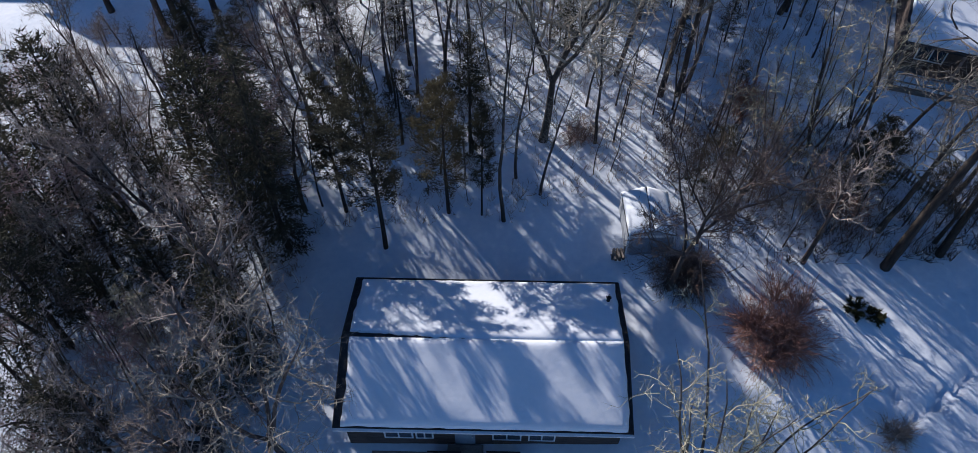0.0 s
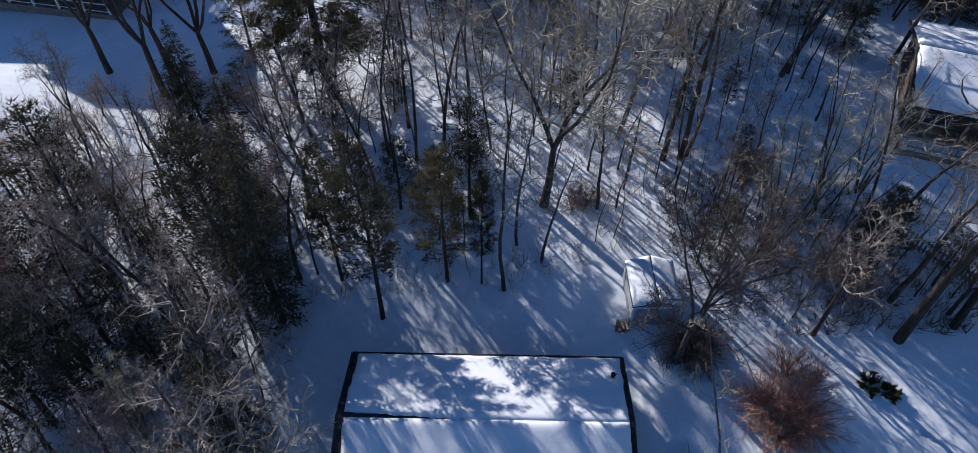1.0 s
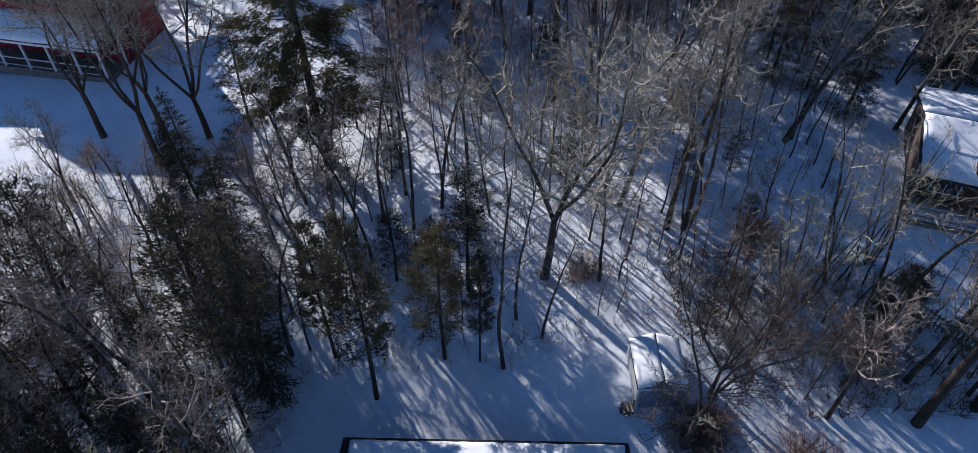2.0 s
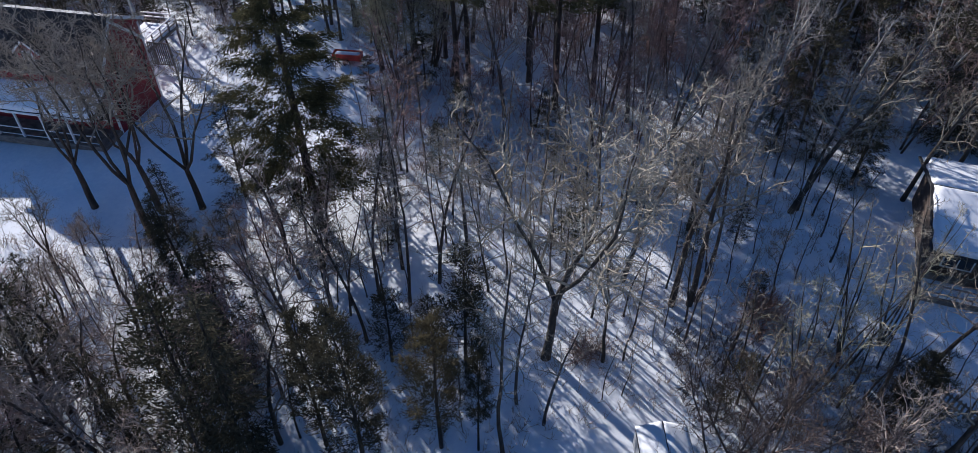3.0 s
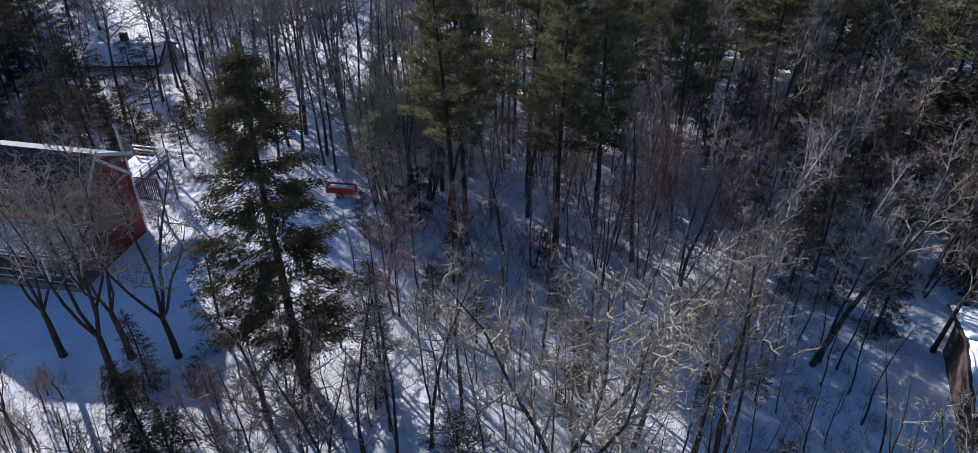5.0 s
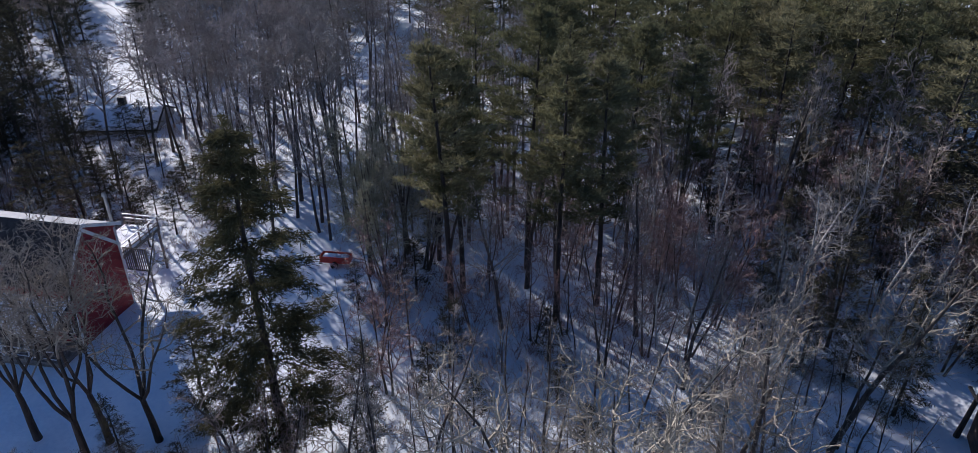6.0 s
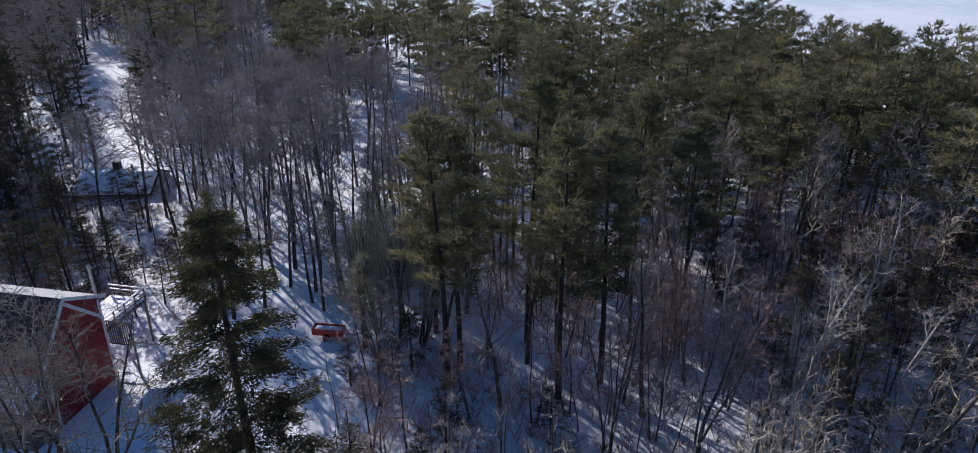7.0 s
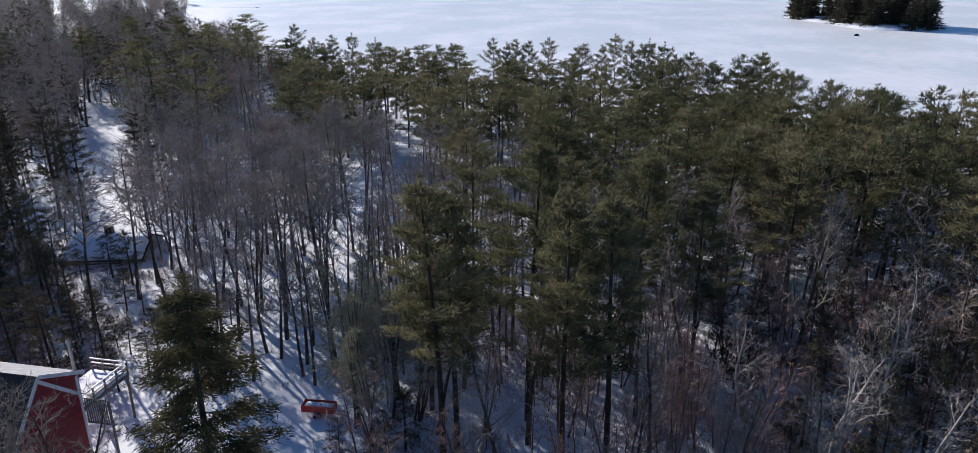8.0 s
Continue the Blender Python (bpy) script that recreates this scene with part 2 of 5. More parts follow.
def side_way(rng, d, az, open_deg):
    """A way that leaves d by open_deg, turned az round it."""
    s = d.cross(Vector((0, 0, 1)))
    s = s.normalized() if s.length > 0.05 else Vector((1, 0, 0))
    u = s.cross(d)
    o = radians(open_deg)
    return d * math.cos(o) + (s * math.cos(az) + u * math.sin(az)) * math.sin(o)


def bare_tree_meshes(seed, h, r0, first, spread, limbs, n2, n3, n4, fork=0, wobble=0.10, twig_r=0.010, twig_mat=None, bark=None, stems=1, opening=50, gnarl=0.2, low=0.12, stout=0.024):
    """Trunk and crown of a leafless tree: h high, spread the longest limb, first where the limbs begin."""
    rng = random.Random(seed)
    wood, crown = Shape(), Shape()
    tops = []
    for s in range(stems):
        lean = Vector((rng.uniform(-1, 1), rng.uniform(-1, 1), 0)) * (0.04 if stems == 1 else 0.28)
        at = Vector((rng.uniform(-0.3, 0.3), rng.uniform(-0.3, 0.3), -0.25)) if stems > 1 else Vector((0, 0, -0.25))
        hs = h * rng.uniform(0.8, 1.0) if stems > 1 else h
        if fork:
            pts = bend(rng, at, Vector((0, 0, 1)) + lean, h * fork, 5, 0.05, 0.02)
            wood.tube([pts[0] - Vector((0, 0, 0.1)), *pts], [r0 * 1.45, r0 * 1.25] + [r0 * (1 - 0.08 * i) for i in range(5)], 8, tip=False)
            a0 = rng.uniform(0, 6.28)
            for i in range(fork and 4):
                d = side_way(rng, Vector((0, 0, 1)), a0 + i * 1.57 + rng.uniform(-0.3, 0.3), rng.uniform(18, 33))
                limb = bend(rng, pts[-1], d, h * (1 - fork) * rng.uniform(0.75, 0.95), 7, gnarl * 0.6, 0.09)
                rr = r0 * rng.uniform(0.42, 0.6)
                wood.tube(limb, [rr * (1 - 0.125 * j) for j in range(8)], 6)
                tops.append((limb, rr, low))
        else:
            pts = bend(rng, at, Vector((0, 0, 1)) + lean, hs, 9, wobble * 0.6, 0.05)
            rs = r0 / math.sqrt(stems)
            wood.tube(pts, [rs * 1.25] + [rs * (1 - 0.1 * i) for i in range(9)], 7)
            tops.append((pts, rs, first))
    per = max(2, round(limbs / len(tops)))
    for pts, rr, f0 in tops:
        for i in range(per):
            f = f0 + (0.97 - f0) * (i + rng.random() * 0.8) / per
            p, d = along(pts, f)
            g = (f - f0) / (1 - f0)
            ln = spread * (1.0 - 0.72 * g) * rng.uniform(0.65, 1.1) * (0.75 if fork else 1)
            l1 = bend(rng, p, side_way(rng, d, i * 2.4 + rng.uniform(-0.4, 0.4), opening * rng.uniform(0.75, 1.2)), ln, 5, gnarl, 0.04)
            r1 = max(twig_r * 1.3, min(rr * 0.55, stout * ln))
            crown.tube(l1, [r1 * (1 - 0.17 * j) for j in range(6)], 4)
            for j in range(n2):
                p2, d2 = along(l1, 0.22 + 0.75 * (j + rng.random()) / n2)
                l2 = bend(rng, p2, side_way(rng, d2, j * 2.6 + rng.uniform(-0.5, 0.5), rng.uniform(32, 68)), ln * rng.uniform(0.30, 0.58), 3, gnarl * 1.1, 0.05)
                r2 = max(twig_r * 1.05, r1 * 0.5)
                crown.tube(l2, [r2, r2 * 0.8, r2 * 0.6, 0], 3)
                for k in range(n3):
                    p3, d3 = along(l2, 0.15 + 0.8 * (k + rng.random()) / n3)
                    l3 = bend(rng, p3, side_way(rng, d3, k * 2.7 + rng.random(), rng.uniform(28, 66)), ln * rng.uniform(0.16, 0.36), 2, gnarl * 1.3, 0.05)
                    crown.ribbon(l3, twig_r * 0.95, Vector((rng.uniform(-1, 1), rng.uniform(-1, 1), rng.uniform(-1, 1))))
                    for q in range(n4):
                        p4, d4 = along(l3, rng.uniform(0.15, 0.9))
                        e = p4 + (side_way(rng, d4, rng.random() * 6.28, rng.uniform(20, 60)) + Vector((0, 0, 0.06))) * ln * rng.uniform(0.10, 0.24)
                        crown.blade(p4, e, twig_r * 0.75, Vector((rng.uniform(-1, 1), rng.uniform(-1, 1), rng.uniform(-1, 1))))
    return wood.data("trunk", bark or BARK, True), crown.data("crown", twig_mat or TWIG)


def spray(rng, shape, p, d, length, width, droop, blades=3):
    """A tuft of needles: a few narrow blades that fan out from one point."""
    for k in range(blades):
        e = p + (d + Vector((rng.uniform(-0.55, 0.55), rng.uniform(-0.55, 0.55), rng.uniform(-0.4, 0.4) - droop))).normalized() * length * rng.uniform(0.6, 1.1)
        shape.blade(p, e, width * rng.uniform(0.7, 1.2), Vector((rng.uniform(-1, 1), rng.uniform(-1, 1), rng.uniform(-1, 1))))


def conifer_meshes(seed, h, r0, base, spread, whorls, per, sprays, droop, rise, needle, tuft=0.30, ragged=0.3, shape_power=0.8, fat=0.11):
    """Trunk and crown of an evergreen: limbs in whorls from base up, each hung with needle tufts."""
    rng = random.Random(seed)
    wood, crown = Shape(), Shape()
    pts = bend(rng, (0, 0, -0.3), (0, 0, 1), h + 0.3, 8, 0.012, 0.02)
    wood.tube(pts, [r0 * 1.2] + [r0 * (1 - 0.118 * i) for i in range(8)], 7)
    for i in range(5):              # dead stubs below the crown
        p, d = along(pts, base * rng.uniform(0.45, 1.0))
        wood.tube(bend(rng, p, side_way(rng, d, rng.random() * 6.28, 85), spread * rng.uniform(0.15, 0.4), 2, 0.1, -0.05), [0.03, 0.02, 0], 3)
    for w in range(whorls):
        f = base + (0.985 - base) * (w + rng.uniform(-0.3, 0.3)) / whorls
        f = min(max(f, base * 0.9), 0.985)
        g = (f - base) / (1 - base)
        reach = spread * max(0.06, (1 - g)) ** shape_power
        for b in range(per):
            if rng.random() < ragged * 0.5:
                continue
            p, d = along(pts, min(0.99, f + rng.uniform(-0.012, 0.012)))
            ln = reach * rng.uniform(1 - ragged, 1.08)
            az = (b + rng.random() * 0.7) * 6.2832 / per + w * 1.1
            br = bend(rng, p, (math.cos(az), math.sin(az), rise + 0.5 * g), ln, 3, 0.06, -droop * 0.25)
            crown.tube(br, [max(0.012, 0.013 * ln), 0.012, 0.009, 0], 3)
            n = max(2, round(sprays * (0.35 + 0.65 * ln / spread)))
            for k in range(n):
                q, dd = along(br, 0.18 + 0.82 * (k + rng.random()) / n)
                for side in (-1, 1):
                    sd = side_way(rng, dd, rng.uniform(-0.7, 0.7) + (0 if side > 0 else math.pi), rng.uniform(35, 70))
                    sz = tuft * rng.uniform(0.7, 1.5) * (1 - 0.3 * g)
                    spray(rng, crown, q, sd, sz, sz * fat * rng.uniform(0.7, 1.2), droop * rng.uniform(0.2, 1.1))
            q, dd = along(br, 0.9)
            spray(rng, crown, q, dd, tuft * 1.2, tuft * 0.1, 0)
    for k in range(4):
        spray(rng, crown, pts[-1] - Vector((0, 0, tuft)), Vector((rng.uniform(-0.4, 0.4), rng.uniform(-0.4, 0.4), 1)), tuft * 1.6, tuft * 0.1, 0)
    return wood.data("trunk", BARK_DARK, True), crown.data("crown", needle)


def pine_meshes(seed, h, r0, base, spread, limbs, puffs, needles, tuft, fat, needle, peak=0.5, sides=3, rise=0.1, hang=0.0, flat=0.22):
    """Trunk and crown of an evergreen: uneven limbs in loose whorls, each carrying soft pads of needles; hang lets the pads droop."""
    rng = random.Random(seed)
    wood, crown = Shape(), Shape()
    pts = bend(rng, (0, 0, -0.3), (0, 0, 1), h + 0.3, 8, 0.025, 0.03)
    wood.tube(pts, [r0 * 1.2] + [r0 * (1 - 0.118 * i) for i in range(8)], 7)
    for i in range(6):
        p, d = along(pts, base * rng.uniform(0.45, 1.0))
        wood.tube(bend(rng, p, side_way(rng, d, rng.random() * 6.28, 85), spread * rng.uniform(0.15, 0.4), 2, 0.1, -0.05), [0.03, 0.02, 0], 3)
    lean, gap = rng.uniform(0, 6.28), rng.uniform(0, 6.28)

    def pad(q, way, size, n):
        for k in range(n):
            o = q + Vector((rng.gauss(0, 0.62), rng.gauss(0, 0.62), rng.gauss(0, flat) - hang * abs(rng.gauss(0, 1)))) * size
            d = Vector((rng.uniform(-1, 1), rng.uniform(-1, 1), rng.uniform(-0.25, 0.9) - 1.4 * hang)) + way * 0.8
            crown.blade(o, o + d.normalized() * tuft * rng.uniform(0.6, 1.2), tuft * fat * rng.uniform(0.6, 1.2), Vector((rng.uniform(-1, 1), rng.uniform(-1, 1), rng.uniform(-0.3, 1))))

    for i in range(limbs):
        g = (i // 5 + rng.uniform(0, 0.45)) * 5 / limbs
        g = min(g, 0.99)
        f = base + (0.97 - base) * g
        az = i * 2.4 + rng.uniform(-0.5, 0.5)
        ln = spread * (1 - g) ** peak * min(1, 0.55 + 2.2 * g) * rng.uniform(0.5, 1.12) * (1 + 0.28 * math.cos(az - lean)) + 0.35
        if math.cos(az - gap) > 0.75 and rng.random() < 0.45:
            continue
        p, d = along(pts, f)
        br = bend(rng, p, (math.cos(az), math.sin(az), rng.uniform(-0.2, 0.2) + rise + 0.35 * g), ln, 3, 0.10, 0.05 if rise > 0 else -0.06)
        crown.tube(br, [max(0.014, 0.014 * ln), 0.014, 0.010, 0], sides)
        n = max(2, round(puffs * (0.3 + 0.7 * ln / spread)))
        for k in range(n):
            e = (k + rng.random()) / n
            q, dd = along(br, 0.32 + 0.66 * e)
            wing = 0.30 * ln * (1.05 - e) * rng.uniform(-1, 1)
            q = q + Vector((-dd.y, dd.x, 0)) * wing + Vector((0, 0, 0.1 * tuft))
            pad(q, dd, tuft * rng.uniform(0.7, 1.3), needles)
        pad(br[-1], dd, tuft * 0.7, needles // 2)
    for k in range(3):
        pad(pts[-1] - Vector((0, 0, tuft * (0.3 + 0.9 * k))), Vector((0, 0, 0.7)), tuft * 0.5, needles)
    return wood.data("trunk", BARK_DARK, True), crown.data("crown", needle)


def plant(name, meshes, x, y, scale=1.0, turn=0.0, label="", category="tree", group="", tilt=(0, 0), wide=1.0, z=None):
    """One tree on the ground, made of a trunk and a crown."""
    if name == "bare_tree":
        name = KIND.get(meshes[1].name, name)
    ob = thing(name, pose(x, y, ground_z(x, y) if z is None else z, *tilt) @ pose(0, 0, 0, 0, 0, turn) @ Matrix.Diagonal((scale * wide, scale * wide, scale, 1)), label, category, group)
    part("trunk", meshes[0], None, ob)
    part("crown", meshes[1], None, ob)
    return ob


OAK = bare_tree_meshes(17, 16.5, 0.22, 0.3, 6.2, 56, 8, 5, 2, fork=0.24, twig_r=0.013, gnarl=0.46, twig_mat=TWIG_TAN, opening=60, stout=0.028, low=0.2)
MAPLES = [bare_tree_meshes(20 + i, 14.0, 0.18, 0.34, 4.2, 15, 6, 4, 3, wobble=0.18, gnarl=0.36, twig_r=0.013) for i in range(4)]
SLIM = [bare_tree_meshes(30 + i, 13.0, 0.10, 0.42, 2.4, 12, 5, 4, 3, wobble=0.14, gnarl=0.3, twig_r=0.012) for i in range(3)]
GROVE = [bare_tree_meshes(45 + i, 14.5, 0.15, 0.56, 5.2, 14, 5, 5, 5, twig_r=0.022, opening=52, twig_mat=TWIG_GREY, gnarl=0.3) for i in range(3)]
SPREAD = [bare_tree_meshes(48 + i, 14.0, 0.19, 0.3, 4.6, 28, 7, 4, 3, fork=0.24, twig_r=0.013, gnarl=0.44, low=0.32, opening=56) for i in range(2)]
THICK = bare_tree_meshes(66, 12.0, 0.16, 0.2, 3.6, 34, 8, 6, 4, fork=0.24, twig_mat=TWIG_DARK, opening=64, gnarl=0.46, low=0.1, stout=0.022)
THICKETS = [bare_tree_meshes(140 + i, 11.0, 0.15, 0.22, 3.9, 16, 6, 4, 3, twig_mat=TWIG_BROWN, wobble=0.25, gnarl=0.42, opening=58, twig_r=0.011) for i in range(3)]
FAR_BARE = [bare_tree_meshes(40 + i, 15.0, 0.17, 0.4, 4.8, 10, 4, 4, 4, twig_r=0.026, opening=44, twig_mat=TWIG_GREY) for i in range(4)]
CLUMPS = [bare_tree_meshes(50 + i, 13.0, 0.15, 0.22, 3.2, 24, 5, 4, 3, stems=5, twig_mat=TWIG_PALE, opening=42, twig_r=0.012, gnarl=0.4, wobble=0.16) for i in range(2)]
BIRCHES = [bare_tree_meshes(60 + i, 12.0, 0.13, 0.35, 3.6, 11, 5, 4, 3, twig_mat=BIRCH_TWIG, bark=BARK_PALE, wobble=0.3, twig_r=0.016, gnarl=0.4) for i in range(3)]
LICHENED = bare_tree_meshes(54, 12.0, 0.18, 0.25, 3.6, 28, 6, 5, 3, stems=4, twig_mat=TWIG_PALE, opening=46, twig_r=0.024, gnarl=0.38, wobble=0.16)
ELM = bare_tree_meshes(75, 21.0, 0.23, 0.5, 5.0, 16, 6, 5, 3, twig_mat=TWIG_DARK, bark=BARK_DARK, gnarl=0.4, opening=56)
REDDISH = [bare_tree_meshes(70 + i, 10.0, 0.11, 0.25, 3.2, 16, 6, 5, 2, twig_mat=TWIG_RED, stems=2, opening=42, gnarl=0.32, twig_r=0.016) for i in range(2)]
SAPLINGS = [bare_tree_meshes(80 + i, 7.0, 0.050, 0.25, 1.6, 9, 4, 3, 1, twig_r=0.009, wobble=0.16) for i in range(4)]
SPRUCE = pine_meshes(90, 20.7, 0.28, 0.15, 5.5, 140, 15, 38, 0.36, 0.085, NEEDLE, 0.75, rise=-0.25, hang=0.4)
NEAR_SPRUCE = pine_meshes(92, 13.5, 0.16, 0.09, 2.3, 85, 9, 15, 0.32, 0.105, NEEDLE_DARK, 0.8, rise=-0.2, hang=0.4)
ISLAND_SPRUCES = [conifer_meshes(120 + i, 12.0, 0.17, 0.05, 3.6, 12, 5, 2, 0.3, 0.0, NEEDLE_DARK, tuft=1.5, ragged=0.4, fat=0.13) for i in range(3)]
SPRUCES = [pine_meshes(194 + i, 12.0, 0.16, 0.06, 3.0, 65, 7, 14, 0.36, 0.11, NEEDLE_DARK, 0.8, rise=-0.15, hang=0.3) for i in range(3)]
NEAR_HEMLOCKS = [pine_meshes(195 + i, 13.0, 0.15, 0.34, 2.6, 72, 9, 20, 0.31, 0.10, NEEDLE_DARK, 0.6, rise=0.05) for i in range(2)]
OLIVE_HEMLOCK = pine_meshes(198, 9.5, 0.12, 0.28, 2.1, 60, 8, 18, 0.28, 0.10, NEEDLE_OLIVE, 0.6, rise=0.1)
HEMLOCKS = [pine_meshes(95 + i, 13.0, 0.17, 0.20, 3.2, 50, 7, 11, 0.41, 0.122, NEEDLE_DARK, 0.6, rise=0.05) for i in range(3)]
PINES = [pine_meshes(100 + i, 18.0, 0.20, 0.30, 5.8, 56, 9, 15, 0.52, 0.12, NEEDLE_PINE, 0.5, flat=0.2) for i in range(4)]
FAR_PINES = [pine_meshes(130 + i, 18.0, 0.22, 0.30, 5.8, 38, 8, 10, 0.76, 0.14, NEEDLE_PINE, 0.5, flat=0.2) for i in range(4)]
BIG_PINES = [pine_meshes(110 + i, 22.0, 0.24, 0.40, 5.2, 70, 12, 24, 0.46, 0.10, NEEDLE_PINE, 0.7, flat=0.18) for i in range(2)]
KIND = {}
for kind, several in (("maple_tree", MAPLES), ("ash_tree", SLIM), ("aspen_tree", FAR_BARE), ("beech_tree", GROVE), ("red_maple_tree", REDDISH), ("oak_tree", SPREAD), ("thorn_tree", [THICK]), ("apple_tree", THICKETS), ("hemlock_tree", HEMLOCKS), ("spruce_tree", SPRUCES)):
    for m in several:
        KIND[m[1].name] = kind


# ---- buildings ----
def snow_bed(corners, thick, nu, nv, seed, rag=0.12, gap=None):
    """A soft slab of snow on the slope between four corners (a, b along the foot; c, d along the top)."""
    a, b, c, d = (Vector(p) for p in corners)
    up = (b - a).cross(d - a).normalized()
    wu, wv = (b - a).length, (d - a).length
    s = Shape()
    top, low = [], []
    for j in range(nv + 1):
        for i in range(nu + 1):
            u, v = i / nu, j / nv
            if gap:
                v *= 1 - gap(u) / wv
            p = a.lerp(b, u).lerp(d.lerp(c, u), v)
            e = min(u, 1 - u) * wu, min(v, 1 - v) * wv
            if i in (0, nu) or j in (0, nv):
                n1 = noise.noise(p * 1.7 + Vector((seed, 0, 0)))
                p = p + ((b - a).normalized() * (rag * (0.6 + n1) * (1 if i == 0 else -1 if i == nu else 0)))
                p = p + ((d - a).normalized() * (rag * 0.4 * (0.6 + n1) * (1 if j == 0 else 0)))
            edge = min(1, min(e) / 0.28)
            t = thick * (0.25 + 0.75 * math.sqrt(edge)) + 0.03 * noise.noise(p * 0.8 + Vector((0, seed, 0))) * edge
            top.append(p + up * t)
            low.append(p + up * 0.006)
    n = nu + 1
    k = len(top)
    f = [(j * n + i, j * n + i + 1, (j + 1) * n + i + 1, (j + 1) * n + i) for j in range(nv) for i in range(nu)]
    ring = [i for i in range(n)] + [j * n + nu for j in range(1, nv + 1)] + [nv * n + i for i in range(nu - 1, -1, -1)] + [j * n for j in range(nv - 1, 0, -1)]
    f += [(ring[i] + k, ring[(i + 1) % len(ring)] + k, ring[(i + 1) % len(ring)], ring[i]) for i in range(len(ring))]
    s.add(top + low, f)
    return s


def window_part(parent, x0, x1, y, z0, z1, face=-1):
    """A framed window with two panes in a wall that runs along x; face: the side it looks to."""
    w = Shape()
    o = y + face * 0.03
    lo, hi = min(y, o + face * 0.03), max(y, o + face * 0.03)
    for bx in ((x0, x1, z0, z0 + 0.07), (x0, x1, z1 - 0.07, z1), (x0, x0 + 0.07, z0 + 0.07, z1 - 0.07), (x1 - 0.07, x1, z0 + 0.07, z1 - 0.07), ((x0 + x1) / 2 - 0.03, (x0 + x1) / 2 + 0.03, z0 + 0.07, z1 - 0.07)):
        w.box(bx[0], bx[1], lo, hi, bx[2], bx[3])
    win = part("window", w, WHITE, parent, "white-framed window")
    for a, b in ((x0 + 0.07, (x0 + x1) / 2 - 0.03), ((x0 + x1) / 2 + 0.03, x1 - 0.07)):
        part("pane", Shape().box(a, b, min(y, o), max(y, o), z0 + 0.07, z1 - 0.07), GLASS, win)
    return win


def gable_walls(x0, x1, y0, y1, z0, ze, zr, t=0.15):
    """Four walls under a gable roof whose ridge runs along x, as separate shapes."""
    ym = (y0 + y1) / 2
    front = Shape().box(x0, x1, y0, y0 + t, z0, ze)
    back = Shape().box(x0, x1, y1 - t, y1, z0, ze)
    ends = []
    for xa in (x0, x1 - t):
        s = Shape()
        o = [(y0 + t, z0), (y1 - t, z0), (y1 - t, ze), (ym, zr), (y0 + t, ze)]
        s.add([(x, y, z) for x in (xa, xa + t) for y, z in o], [(4, 3, 2, 1, 0), (5, 6, 7, 8, 9)] + [(i, (i + 1) % 5, (i + 1) % 5 + 5, i + 5) for i in range(5)])
        ends.append(s)
    return front, back, ends


def roof_plane(x0, x1, ya, za, yb, zb, t=0.12):
    """A slab between the eave (ya, za) and the ridge (yb, zb)."""
    s = Shape()
    s.add([(x, y, z + q) for q in (-t, 0) for x, y, z in ((x0, ya, za), (x1, ya, za), (x1, yb, zb), (x0, yb, zb))],
          [(3, 2, 1, 0), (4, 5, 6, 7), (0, 1, 5, 4), (1, 2, 6, 5), (2, 3, 7, 6), (3, 0, 4, 7)])
    return s


